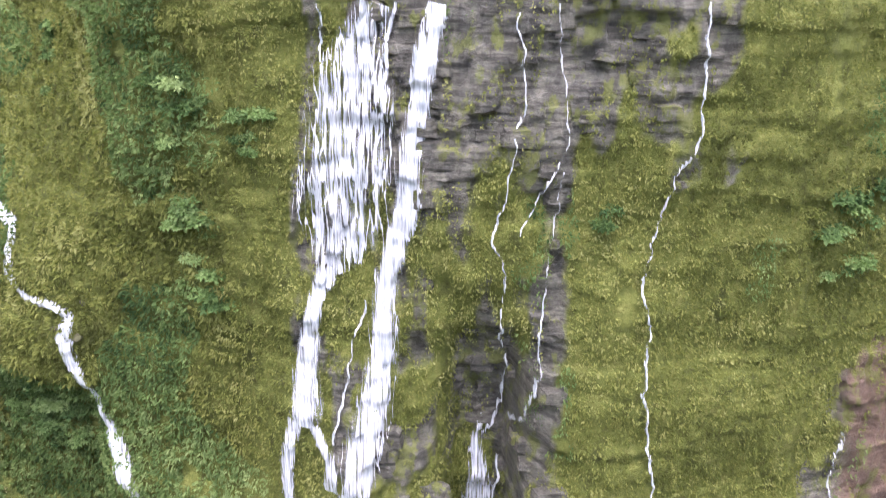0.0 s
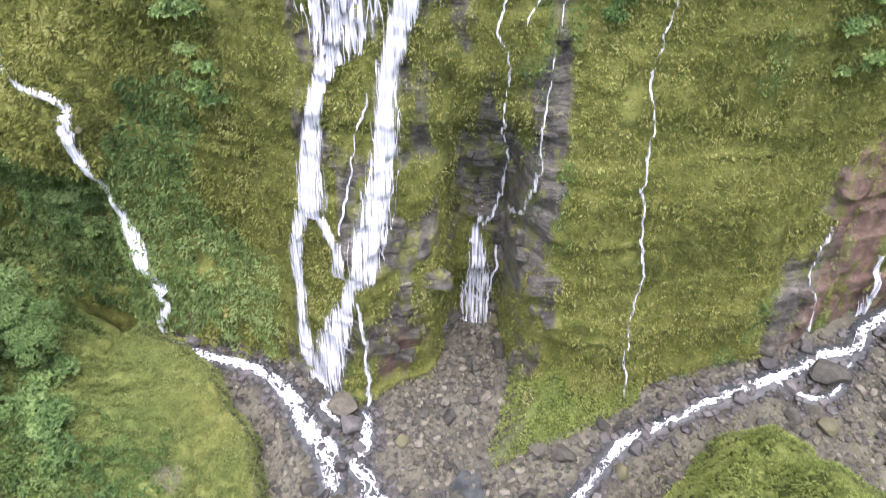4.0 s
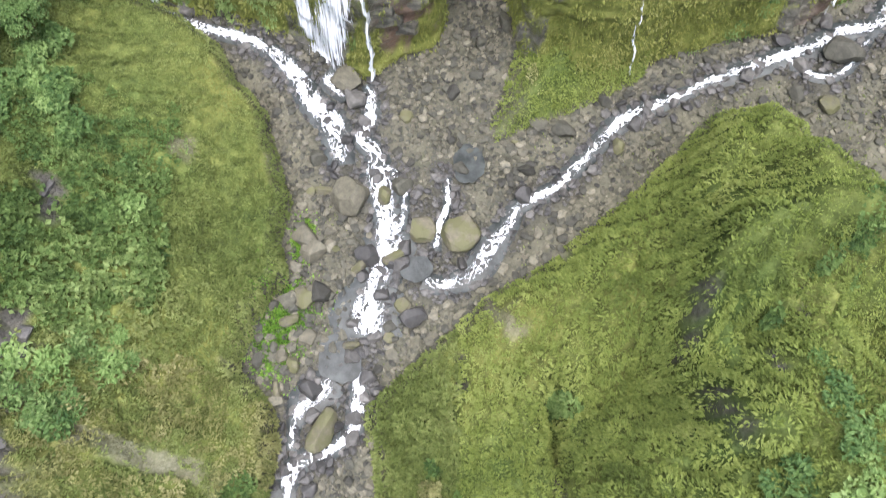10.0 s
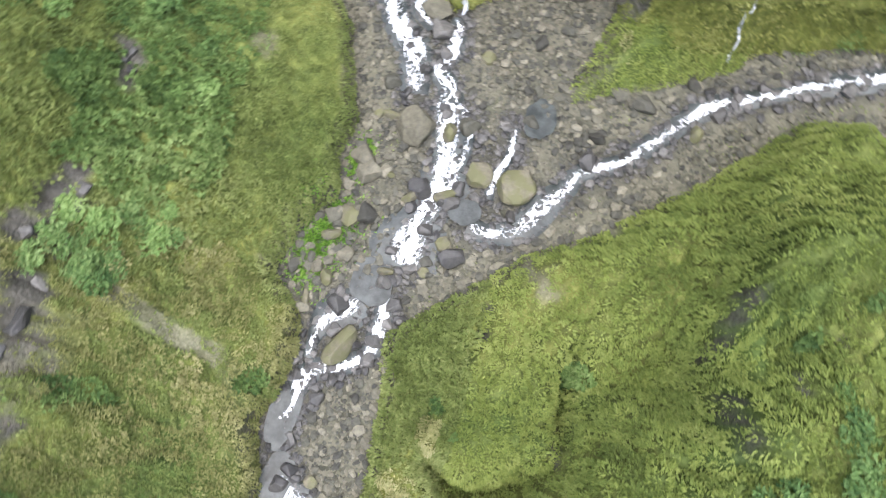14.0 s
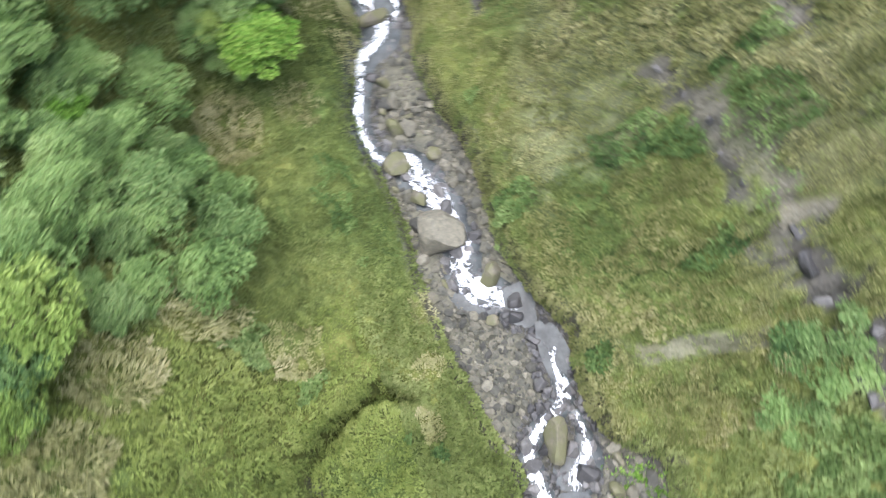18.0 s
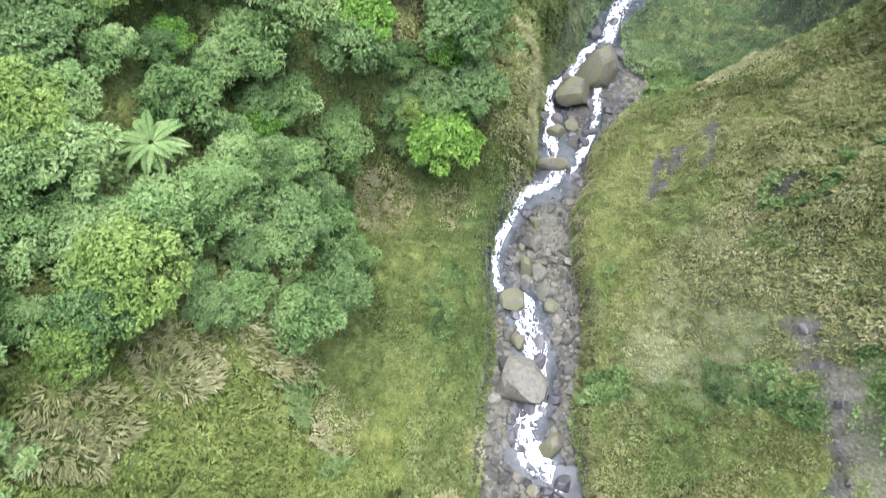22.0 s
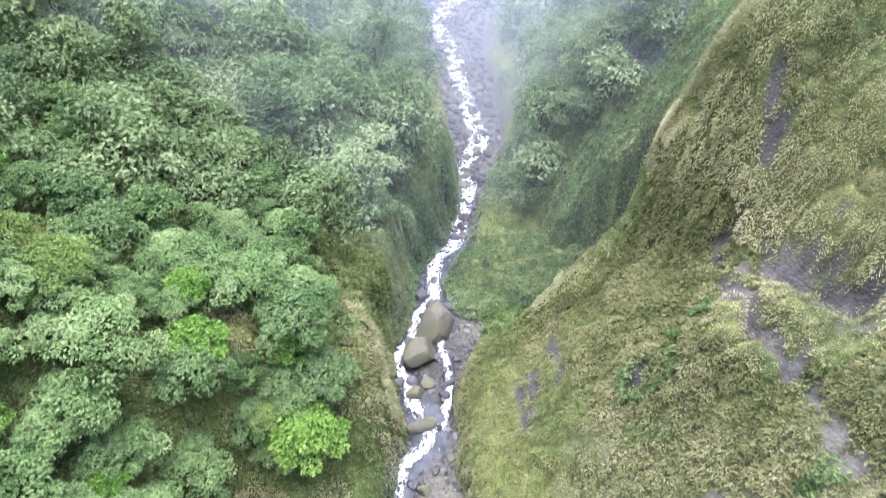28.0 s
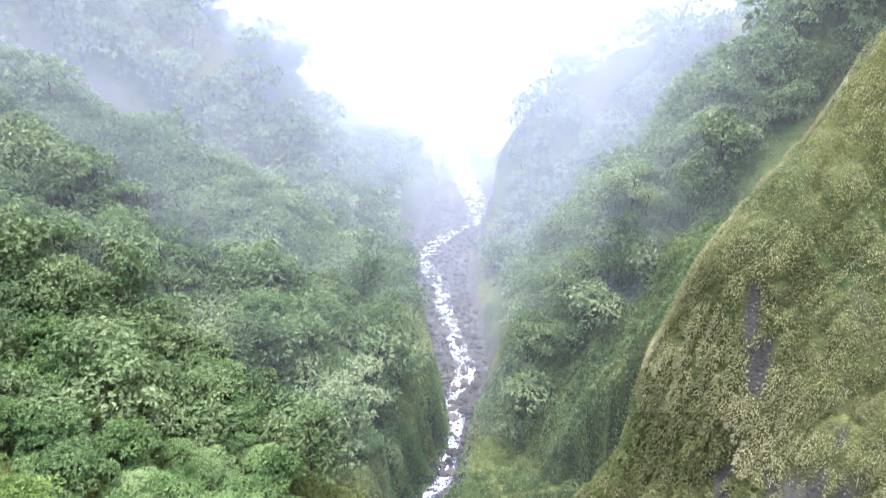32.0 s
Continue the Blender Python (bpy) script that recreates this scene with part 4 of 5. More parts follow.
STONE_MESH = []
for k in range(14):
    r = np.random.default_rng(100 + k)
    squash = np.array([1, r.uniform(0.65, 0.95), r.uniform(0.45, 0.75)])
    STONE_MESH.append(mesh_from("boulder", chipped(BALL_V, r, 15, squash), BALL_F, MAT_STONE if k < 10 else MAT_MOSSY, False))
for k in (0, 3, 5, 8):
    STONE_MESH.append(STONE_MESH[k].copy())
    STONE_MESH[-1].materials[0] = MAT_WET


def ground_at(x, y):
    return float(terrain(np.array([x]), np.array([y]))[0][0])


def boulder(x, y, size, mesh, turn, label, tilt=0.0, sink=0.25):
    size *= 1.25
    ob = new("boulder", STONE_MESH[mesh])
    ob.matrix_basis = Matrix.LocRotScale((x, y, ground_at(x, y) + size * (0.5 - sink)), Euler((tilt, tilt * 0.6, turn)), (size, size, size))
    return tagged(ob, label, "boulder", "boulders in the stream bed")


GREY, MOSS_L, DARK = "angular grey basalt boulder lying in the stream bed", "large mossy olive-brown boulder beside the rapids", "dark wet basalt boulder in the white water"
for x, y, size, mesh, turn, label in [
        (-2.2, 15, 1.25, 15, 0.4, DARK), (1.9, 22.6, 1.6, 10, 0.9, MOSS_L), (-9.4, 5.1, 1.75, 11, 1.2, MOSS_L), (-7.9, 25.6, 2.0, 5, 1.4, GREY), (-16.2, -55.3, 3.1, 12, 0.3, MOSS_L),
        (-13.2, -51.2, 2.9, 13, 1.0, MOSS_L), (-7.3, -16, 2.7, 5, 1.5, GREY), (-10.6, -40.9, 1.5, 11, 0.1, MOSS_L), (-10.3, -10.4, 1.3, 12, 0.2, MOSS_L), (-6.7, -24, 1.2, 10, 0.5, MOSS_L),
        (-7.3, -20.1, 1.1, 13, 2.0, MOSS_L), (11.5, 32.9, 1.0, 1, 0.2, GREY), (16.6, 31.3, 0.9, 12, 0.8, MOSS_L), (-6.2, 20.4, 1.25, 16, 2.2, DARK), (-9.2, 37.2, 1.7, 6, 0.7, GREY), (-8.1, 35.4, 1.3, 17, 1.9, DARK),
        (-1.6, 22.8, 1.15, 10, 2.1, MOSS_L), (-3.9, 20.2, 1.0, 11, 0.6, MOSS_L), (-11.2, 20.6, 1.4, 7, 0.6, GREY), (-10.2, 16.8, 1.1, 8, 1.6, GREY), (-12.2, 22, 1.2, 0, 2.6, GREY), (-3.6, 27, 1.1, 9, 0.9, GREY),
        (-5, 26, 1.0, 12, 0.9, MOSS_L), (-9.3, -27.6, 1.0, 6, 0.4, GREY), (-7.9, -28, 1.1, 12, 1.1, MOSS_L), (-12.9, -46.5, 0.8, 10, 0.5, MOSS_L), (-11.2, -45.5, 1.3, 13, 0.5, MOSS_L), (36.5, 39.2, 1.6, 1, 0.3, GREY), (-9.2, -17.9, 0.9, 14, 1.3, DARK)]:
    boulder(x, y, size, mesh, turn, label)


def in_bed(n, r):
    """Random places in the stream bed near the camera's hover, denser where the streams join."""
    x, y = r.uniform(-26, 46, n * 6), r.uniform(-75, 52, n * 6)
    ok = inside(x, y, BED) & (y < np.interp(x, FOOT_X, FOOT_Y) + 1) & (terrain(x, y)[1] == 0)
    return x[ok][:n], y[ok][:n]


bx, by = in_bed(150, rng)
for x, y in zip(bx, by):
    size = 0.38 * rng.uniform(0.3, 1) ** -0.9
    wet = wet_and_shade(np.array([x]), np.array([y]))[0] > 0.5
    boulder(x, y, min(size, 1.1), int(rng.integers(14, 18)) if wet else int(rng.integers(0, 12)), rng.uniform(0, 6.28),
            "dark wet stone in the shallow rapids" if wet else "rough grey stone half sunk in dry gravel", rng.uniform(-0.3, 0.3))

bx, by = rng.uniform(-16, -2, 900), rng.uniform(-62, 24, 900)
ok = inside(bx, by, BED) & (terrain(bx, by)[1] == 0)
for x, y in zip(bx[ok][:105], by[ok][:105]):
    wet = wet_and_shade(np.array([x]), np.array([y]))[0] > 0.5
    boulder(x, y, rng.uniform(0.4, 0.85), int(rng.integers(14, 18)) if wet else int(rng.integers(0, 14)), rng.uniform(0, 6.28),
            "dark wet stone in the shallow rapids" if wet else "rough grey stone half sunk in dry gravel", rng.uniform(-0.3, 0.3))

# small stones: what nobody could count
sx, sy = in_bed(15500, rng)
thick = rng.uniform(size=len(sx)) < 0.35 + 0.65 * step(16, 4, sx + 0.4 * (20 - sy)) + 0.5 * step(30, 36, sy)
sx, sy = sx[thick], sy[thick]
sz = terrain(sx, sy)[0]
size = 0.125 * rng.uniform(0.1, 1, len(sx)) ** -0.75
forms = [chipped(PEB_V, np.random.default_rng(300 + k), 5, np.array([1, 0.55 + 0.02 * k, 0.5])) for k in range(24)]
pick = rng.integers(0, 24, len(sx))
turn = rng.uniform(0, 6.28, len(sx))
pv = np.array(forms)[pick] * size[:, None, None]
c, s_ = np.cos(turn)[:, None], np.sin(turn)[:, None]
pv = np.stack([pv[..., 0] * c - pv[..., 1] * s_, pv[..., 0] * s_ + pv[..., 1] * c, pv[..., 2]], -1) + np.stack([sx, sy, sz + 0.15 * size], -1)[:, None, :]
soaked = wet_and_shade(sx, sy) > 0.45
for mask, mat, label in ((~soaked, MAT_STONE, "loose grey-brown stones and cobbles"), (soaked, MAT_WET, "dark wet cobbles along the water")):
    count = int(mask.sum())
    pf = PEB_F[None] + (np.arange(count) * len(PEB_V))[:, None, None]
    tagged(new("gravel", mesh_from("gravel", pv[mask].reshape(-1, 3), pf.reshape(-1, 3), mat, False)), label, "gravel", kind="stuff")

gx_, gy_ = rng.uniform(-90, -18, 60000), rng.uniform(-215, -72, 60000)
ok = inside(gx_, gy_, BED)
gx_, gy_ = gx_[ok][:2600], gy_[ok][:2600]
size = 0.32 * rng.uniform(0.12, 1, len(gx_)) ** -0.7
turn = rng.uniform(0, 6.28, len(gx_))
pv = np.array(forms)[rng.integers(0, 24, len(gx_))] * size[:, None, None]
c, s_ = np.cos(turn)[:, None], np.sin(turn)[:, None]
pv = np.stack([pv[..., 0] * c - pv[..., 1] * s_, pv[..., 0] * s_ + pv[..., 1] * c, pv[..., 2]], -1) + np.stack([gx_, gy_, terrain(gx_, gy_)[0] + 0.25 * size], -1)[:, None, :]
pf = PEB_F[None] + (np.arange(len(gx_)) * len(PEB_V))[:, None, None]
tagged(new("gravel", mesh_from("gravel", pv.reshape(-1, 3), pf.reshape(-1, 3), MAT_STONE, False)), "grey boulders and cobbles along the gorge stream", "gravel", kind="stuff")

# blocks that stand out of the bare face, in courses
BLOCK_MESH = []
for k in range(12):
    r = np.random.default_rng(500 + k)
    w, h = r.uniform(0.5, 1.6), r.uniform(0.35, 1.1)
    top = r.uniform(0.6, 0.95)
    ring = [(-w, -h * r.uniform(0.7, 1)), (-w * r.uniform(0, 0.4), -h), (w, -h * r.uniform(0.6, 1)), (w * r.uniform(0.8, 1), h * 0.7), (w * r.uniform(0.1, 0.6), h), (-w * r.uniform(0.7, 1), h * r.uniform(0.7, 1))]
    box = np.array([(a, 0.6, c) for a, c in ring] + [(a * top, -0.1 - 0.12 * r.uniform(), c * top) for a, c in ring] + [(0, -0.2, 0.0)])
    tri = [(j, (j + 1) % 6, 6 + (j + 1) % 6) for j in range(6)] + [(j, 6 + (j + 1) % 6, 6 + j) for j in range(6)] + [(6 + j, 6 + (j + 1) % 6, 12) for j in range(6)]
    BLOCK_MESH.append(mesh_from("rock_slab", box, np.array(tri), MAT_CLIFF, False))
k = 0
while k < 160:
    x, z = rng.uniform(-9, 24), rng.uniform(4, 54)
    if rock_zone(np.array([x]), np.array([z]))[0] < 0.8:
        continue
    ob = part("rock_slab", BLOCK_MESH[int(rng.integers(12))], cliff)
    s = rng.uniform(0.5, 1.3)
    y = float(cliff_y(np.array([x]), np.array([z]))[0])
    ob.matrix_basis = Matrix.LocRotScale((x, y + rng.uniform(-0.1, 0.15), z), Euler((-0.2 + rng.uniform(-0.1, 0.1), rng.uniform(-0.1, 0.1), rng.uniform(-0.15, 0.15))), (s, 1, s))
    k += 1

# rocks that break through the slopes, and the two stones where the west fall tips over
k = 0
for line, half in ROCK_SHADE_STRIPS[:9]:
    for u in np.linspace(0.05, 0.95, 3 if half > 0.7 else 2):
        x = line[0][0] + u * (line[-1][0] - line[0][0]) + rng.normal() * half * 0.35
        y = line[0][1] + u * (line[-1][1] - line[0][1]) + rng.normal() * half * 0.35
        ob = new("rock_outcrop", STONE_MESH[int(rng.choice([14, 15, 16, 17]))])
        s = half * rng.uniform(0.5, 0.95)
        ob.matrix_basis = Matrix.LocRotScale((x, y, ground_at(x, y) - 0.05 * s), Euler((rng.uniform(-0.4, 0.4), rng.uniform(-0.4, 0.4), rng.uniform(0, 6))), (s, s, s * 0.7))
        tagged(ob, "dark rock breaking through the grass slope", "rock", "outcrops on the slopes")
for x, z, s, m in ((-32.6, 23.4, 0.85, 13), (-34.6, 23.9, 0.7, 11), (-32.2, 26.2, 0.5, 2)):
    ob = new("boulder", STONE_MESH[m])
    ob.matrix_basis = Matrix.LocRotScale((x, float(cliff_y(np.array([x]), np.array([z]))[0]) - 0.1, z), Euler((0.2, 0.1, x)), (s, s, s))
    tagged(ob, "rounded tan boulder at the lip of a fall", "boulder", "boulders at the west fall")

# ---- growth on the slopes ----


def leaves(base, way, side, length, width, fold=0.25):
    """Pointed leaves, folded along the midrib: two triangles each."""
    n = len(base)
    up = np.cross(side, way)
    mid = base + way * (length * 0.45)[:, None]
    lift = up * (width * fold)[:, None]
    v = np.stack([base, mid + side * (width / 2)[:, None] + lift, base + way * length[:, None], mid - side * (width / 2)[:, None] + lift], 1).reshape(-1, 3)
    k = np.arange(n)[:, None] * 4
    return v, np.concatenate([np.hstack([k, k + 1, k + 2]), np.hstack([k, k + 2, k + 3])], 1).reshape(-1, 3)


def unit(v):
    return v / (np.linalg.norm(v, axis=1)[:, None] + 1e-9)


def tufts(a, b, cell, seed):
    """Growth stands in tufts: for places (a, b), how far out in its tuft each lies (0 to about 1), the way from the middle, and the tuft's own number."""
    i0, j0 = np.floor(a / cell), np.floor(b / cell)
    best = np.full(len(a), 1e9)
    da, db, own = np.zeros(len(a)), np.zeros(len(a)), np.zeros(len(a))
    for i in (-1, 0, 1):
        for j in (-1, 0, 1):
            h, k = hash01(i0 + i, j0 + j, seed), hash01(i0 + i, j0 + j, seed + 1)
            ea, eb = a / cell - (i0 + i + 0.15 + 0.7 * h), b / cell - (j0 + j + 0.15 + 0.7 * k)
            d = np.hypot(ea, eb)
            near = d < best
            best, da, db, own = np.where(near, d, best), np.where(near, ea, da), np.where(near, eb, db), np.where(near, (h * 7.13 + k * 3.7) % 1, own)
    return best / 0.62, da, db, own


def growth(name, p, normal, fall, length, width, mat, r, label, spread=0.6, rise=0.5, cell=None, flat=False):
    """Leaves that hang downhill (fall) from the places p on a slope; with a cell, in domed tufts of that size (flat: counted on the upright face)."""
    n = len(p)
    tone = r.uniform(size=n)
    way = fall * 0.8 + normal * rise + spread * r.normal(size=(n, 3))
    if cell is not None:
        d, da, db, tone = tufts(p[:, 0], p[:, 2] if flat else p[:, 1], cell, 401)
        keep = d < 0.86 + 0.3 * r.uniform(size=n)
        out_way = np.column_stack([da, 0 * da, db] if flat else [da, db, 0 * da])
        dome = np.sqrt(np.maximum(1 - (d / 1.1) ** 2, 0)) * (0.45 + 0.75 * tone) * cell * 0.42
        p = p + normal * dome[:, None]
        way = fall * 0.55 + normal * (rise + 0.2) + 1.3 * out_way + spread * r.normal(size=(n, 3))
        p, way, normal, length, width, tone = p[keep], way[keep], normal[keep], length[keep], width[keep], tone[keep]
        n = len(p)
    way = unit(way)
    side = unit(np.cross(way, normal + 0.3 * r.normal(size=(n, 3))))
    v, f = leaves(p, way, side, length, width)
    hue = np.repeat(tone, 4)
    ob = new(name, mesh_from(name, v, f, mat, False, np.column_stack([hue, hue, hue, hue * 0 + 1])))
    return tagged(ob, label, "undergrowth", kind="stuff")


# the ground on a square lattice, to look up many places at once
LAT, LAT_X, LAT_Y, LAT_N, LAT_M = 0.32, -72.0, -96.0, 420, 500
lx, ly = np.meshgrid(LAT_X + LAT * np.arange(LAT_N), LAT_Y + LAT * np.arange(LAT_M))
LAT_Z, LAT_OUT = terrain(lx, ly)
LAT_BED = inside(lx, ly, BED) * 1.0
LAT_STRIP = np.maximum(strip_zone(lx, ly, ROCK_SHADE_STRIPS), strip_zone(lx, ly, SOIL_STRIPS) * 0.9)


def looked_up(grid, x, y):
    u, v = np.clip((x - LAT_X) / LAT, 0, LAT_N - 1.01), np.clip((y - LAT_Y) / LAT, 0, LAT_M - 1.01)
    i, j = u.astype(int), v.astype(int)
    u, v = u - i, v - j
    return (grid[j, i] * (1 - u) + grid[j, i + 1] * u) * (1 - v) + (grid[j + 1, i] * (1 - u) + grid[j + 1, i + 1] * u) * v


def slope_frame(x, y):
    z, out = looked_up(LAT_Z, x, y), looked_up(LAT_OUT, x, y)
    e = 0.4
    zx, zy = looked_up(LAT_Z, x + e, y), looked_up(LAT_Z, x, y + e)
    normal = unit(np.column_stack([-(zx - z) / e, -(zy - z) / e, np.ones(len(x))]))
    down = np.zeros_like(normal)
    down[:, 2] = -1
    fall = down - normal * (down * normal).sum(1)[:, None]
    return np.column_stack([x, y, z]), normal, fall, out


def sample_ring(n, r0, r1, power, r):
    rad = r0 + (r1 - r0) * r.uniform(0, 1, n) ** power
    az = r.uniform(0, 2 * np.pi, n)
    return rad * np.sin(az), rad * np.cos(az)


rng = np.random.default_rng(11)
x, y = sample_ring(1150000, 0, 76, 0.58, rng)
xs, ys = sample_ring(900000, 34, 88, 0.7, rng)
keep = (xs < -12) & (xs > -58) & (ys < 0) & (ys > -52)
xs, ys = np.r_[xs[keep], rng.uniform(-66, -12, 80000)], np.r_[ys[keep], rng.uniform(-88, -50, 80000)]
x, y = np.r_[x, xs], np.r_[y, ys]
ok = (x > -68) & (x < 46) & ((y > -61) | (x < -12)) & (y < np.interp(x, FOOT_X, FOOT_Y) + 3)
x, y = x[ok], y[ok]
ok = (looked_up(LAT_BED, x, y) < 0.4) | (looked_up(LAT_OUT, x, y) > 1)
# under the forest little of it shows
shade = step(9, 14, x + 0.18 * (y + 30)) * step(-8, -16, y)
ok &= rng.uniform(size=len(x)) > 0.55 * shade
x, y = x[ok], y[ok]
CANE_SPOTS = [(7, -33, 4.5), (18, -11.5, 3.6), (13, -14.5, 2.6), (22, -6, 4.2), (6.4, -45, 2.6), (-4.5, -43, 4.5), (-6.5, -51, 4), (0, -33, 3)]
spot = np.max([step(1.0, 0.6, np.hypot(x - a, y - b) / c) for a, b, c in CANE_SPOTS], axis=0)
dry_here = step(-14, -18, x) * step(8, 2, y) * step(-46, -40, y) * step(0.0, 0.3, fbm(x * 0.14, y * 0.11, 4, 53))
bare_here = np.maximum(np.maximum(0.25 * dry_here, 0.85 * step(1.0, 0.5, line_dist(x, y, DITCH)[0])), looked_up(LAT_STRIP, x, y))
thin = fbm(x * 0.5, y * 0.5, 3, 71)
ok = (rng.uniform(size=len(x)) > bare_here) & (thin > -0.75 + 0.25 * rng.uniform(size=len(x)))
x, y, thin, spot = x[ok], y[ok], thin[ok], spot[ok]
# a steep face holds more of it than its plan shows
p, normal, fall, out = slope_frame(x, y)
more = rng.poisson(np.clip(1 / np.maximum(normal[:, 2], 0.25) - 1.15, 0, 3))
x, y, thin, spot = [np.r_[q, np.repeat(q, more)] for q in (x, y, thin, spot)]
x[len(more):] += rng.normal(size=more.sum()) * 0.16
y[len(more):] += rng.normal(size=more.sum()) * 0.16
p, normal, fall, out = slope_frame(x, y)
coarse = np.clip(0.5 + 1.3 * fbm(x * 0.06, y * 0.06, 3, 72) + 0.35 * (out > 16) - 0.2 * (np.abs(out) < 12), 0, 1)
ln = (0.23 + 0.18 * coarse) * rng.uniform(0.6, 1.4, len(x))
wd = ln * (0.42 + 0.12 * coarse)
cane = (fbm(x * 0.11, y * 0.11, 3, 74) + 1.1 * spot + (0.12 + 0.85 * step(13, 24, p[:, 2])) * step(-25, -33, x) * step(-8, -26, y) + 0.4 * step(3, 0.5, np.abs(y + 48)) * (x < -16) - 0.25 * (x > 9) * (y > -8) - 0.12 * (x < -13) * (x > -33) > 0.5)
cane &= y > -50.5 + 1.2 * thin
bushy = ~cane & ((y < -51) & (x < -14) | (fbm(x * 0.13, y * 0.13, 4, 73) > 0.36 + 0.1 * (x > 3) * (y > -6) - 0.2 * (x < -23) * (y > -4) - 0.15 * (x < -18) * (y > 24) + 0.2 * (np.abs(out) < 9)))
lush = ~cane & ~bushy & (x > 2) & (y > -14 + 4 * thin)
dry_grass = ~cane & ~bushy & (x < -13) & (y < 9 + 4 * thin) & (y > -47) & (thin + 0.4 * fbm(x * 0.1, y * 0.1, 3, 78) > -0.3)
rest = ~cane & ~bushy & ~lush & ~dry_grass
growth("slope_dry_grass", p[dry_grass], normal[dry_grass], fall[dry_grass], ln[dry_grass], wd[dry_grass], MAT_DRY, rng, "olive and straw-coloured grass on the eroded slope", 0.45, 0.55, 0.95)
growth("slope_fern", p[lush], normal[lush], fall[lush], ln[lush] * 0.82, wd[lush] * 0.75, MAT_LUSH, rng, "fresh yellow-green fern on the east hill", 0.45, 0.6, 1.15)
growth("slope_grass", p[rest], normal[rest], fall[rest], ln[rest], wd[rest], MAT_GRASS, rng, "yellow-green grass and fern hanging down the slopes", 0.45, 0.5, 0.95)
growth("slope_cane", p[cane], normal[cane], fall[cane], ln[cane] * (0.95 + 0.6 * spot[cane]), wd[cane] * 0.6, MAT_CANE, rng, "pale khaki cane grass lying downhill", 0.4, 0.95, 1.25)
growth("slope_herbs", p[bushy], normal[bushy], fall[bushy], ln[bushy] * 1.1, wd[bushy] * 1.6, MAT_HERB, rng, "dark green broad-leaved herbs on the slopes", 0.6, 0.7, 1.5)

# bright weed in the wet bays of the west bank
wx, wy = np.concatenate([np.array(c_) + np.array(w_) * rng.normal(size=(2200, 2)) for c_, w_ in (((-12.2, 21.6), (0.5, 0.9)), ((-13, 15.6), (1.3, 1.5)), ((-14.2, 12.2), (1.1, 1.6)))]).T
p, normal, fall, out = slope_frame(wx, wy)
ln = rng.uniform(0.2, 0.45, len(wx))
growth("bright_weed", p, normal, fall, ln, ln * 0.5, MAT_BRIGHT, rng, "bright green weed in wet hollows by the water", 0.8, 0.8)

# sparse low weeds on the dry gravel bars
wx, wy = rng.uniform(-12, 48, 26000), rng.uniform(-45, 44, 26000)
ok = inside(wx, wy, BED) & (wet_and_shade(wx, wy) < 0.2) & (fbm(wx * 0.25, wy * 0.25, 4, 79) + 0.25 * (wx > 6) > 0.18 + 0.3 * rng.uniform(size=len(wx))) & (wy < np.interp(wx, FOOT_X, FOOT_Y))
p, normal, fall, out = slope_frame(wx[ok], wy[ok])
ln = rng.uniform(0.12, 0.4, len(p))
growth("bar_weed", p, normal, fall, ln, ln * 0.4, MAT_GRASS, rng, "sparse low weeds on the gravel", 0.9, 0.9)

# short growth on the cliff
n = 300000
x, z = rng.uniform(-62, 56, n), rng.uniform(0, 62, n)
ok = rng.uniform(size=n) > rock_zone(x, z) * (1.02 - 0.5 * step(0.1, 0.35, fbm(x * 0.9, z * 0.22, 3, 77)))
ok &= fbm(x * 0.35, z * 0.25, 3, 75) > -0.55
x, z = x[ok], z[ok]
y = cliff_y(x, z)
gx_, gz_ = (cliff_y(x + 0.3, z) - y) / 0.3, (cliff_y(x, z + 0.3) - y) / 0.3
ledge_here = rng.uniform(size=len(x)) < 0.25 + 0.75 * step(-0.55, 0.25, gz_)
x, y, z, gx_, gz_ = x[ledge_here], y[ledge_here], z[ledge_here], gx_[ledge_here], gz_[ledge_here]
normal = unit(np.column_stack([np.clip(gx_, -1, 1), -np.ones(len(x)), np.clip(gz_, -0.3, 1)]))
fall = np.zeros_like(normal)
fall[:, 2] = -1
fall[:, 1] = -0.24
left = step(-14, -22, x)
ln = (0.2 + 0.15 * left + 0.12 * rng.uniform(size=len(x))) * rng.uniform(0.6, 1.5, len(x))
# low in the west hollow the darker leaves stand in for its deep shade
dark = fbm(x * 0.12, z * 0.09, 4, 76) + 0.22 * left + 0.7 * step(-25, -31, x) * step(26, 15, z) > 0.42
p = np.column_stack([x, y - 0.03, z])
for name, mask, mat, label in (("cliff_growth", ~dark, MAT_MOSS, "short yellow-green growth on the cliff"), ("cliff_herbs", dark, MAT_HERB, "leafy green herbs on the steep slope, their dark tone also painting the hollow's shade")):
    growth(name, p[mask], normal[mask], fall[mask], ln[mask], ln[mask] * 0.45, mat, rng, label, 0.35, 0.4, np.where(x[mask] < -14, 1.3, 0.75), True)

# ---- trees and shrubs ----


def tube(points, radii_, sides=7):
    """A tapered limb along points."""
    pts = np.array(points, float)
    t = np.gradient(pts, axis=0)
    t = unit(t)
    a = unit(np.cross(t, [0.31, 0.95, 0.1]))
    b = np.cross(t, a)
    k = np.arange(sides) * 2 * np.pi / sides
    ring = a[:, None, :] * np.cos(k)[None, :, None] + b[:, None, :] * np.sin(k)[None, :, None]
    return (pts[:, None, :] + ring * np.array(radii_)[:, None, None]).reshape(-1, 3), grid_faces(len(pts), sides, True)


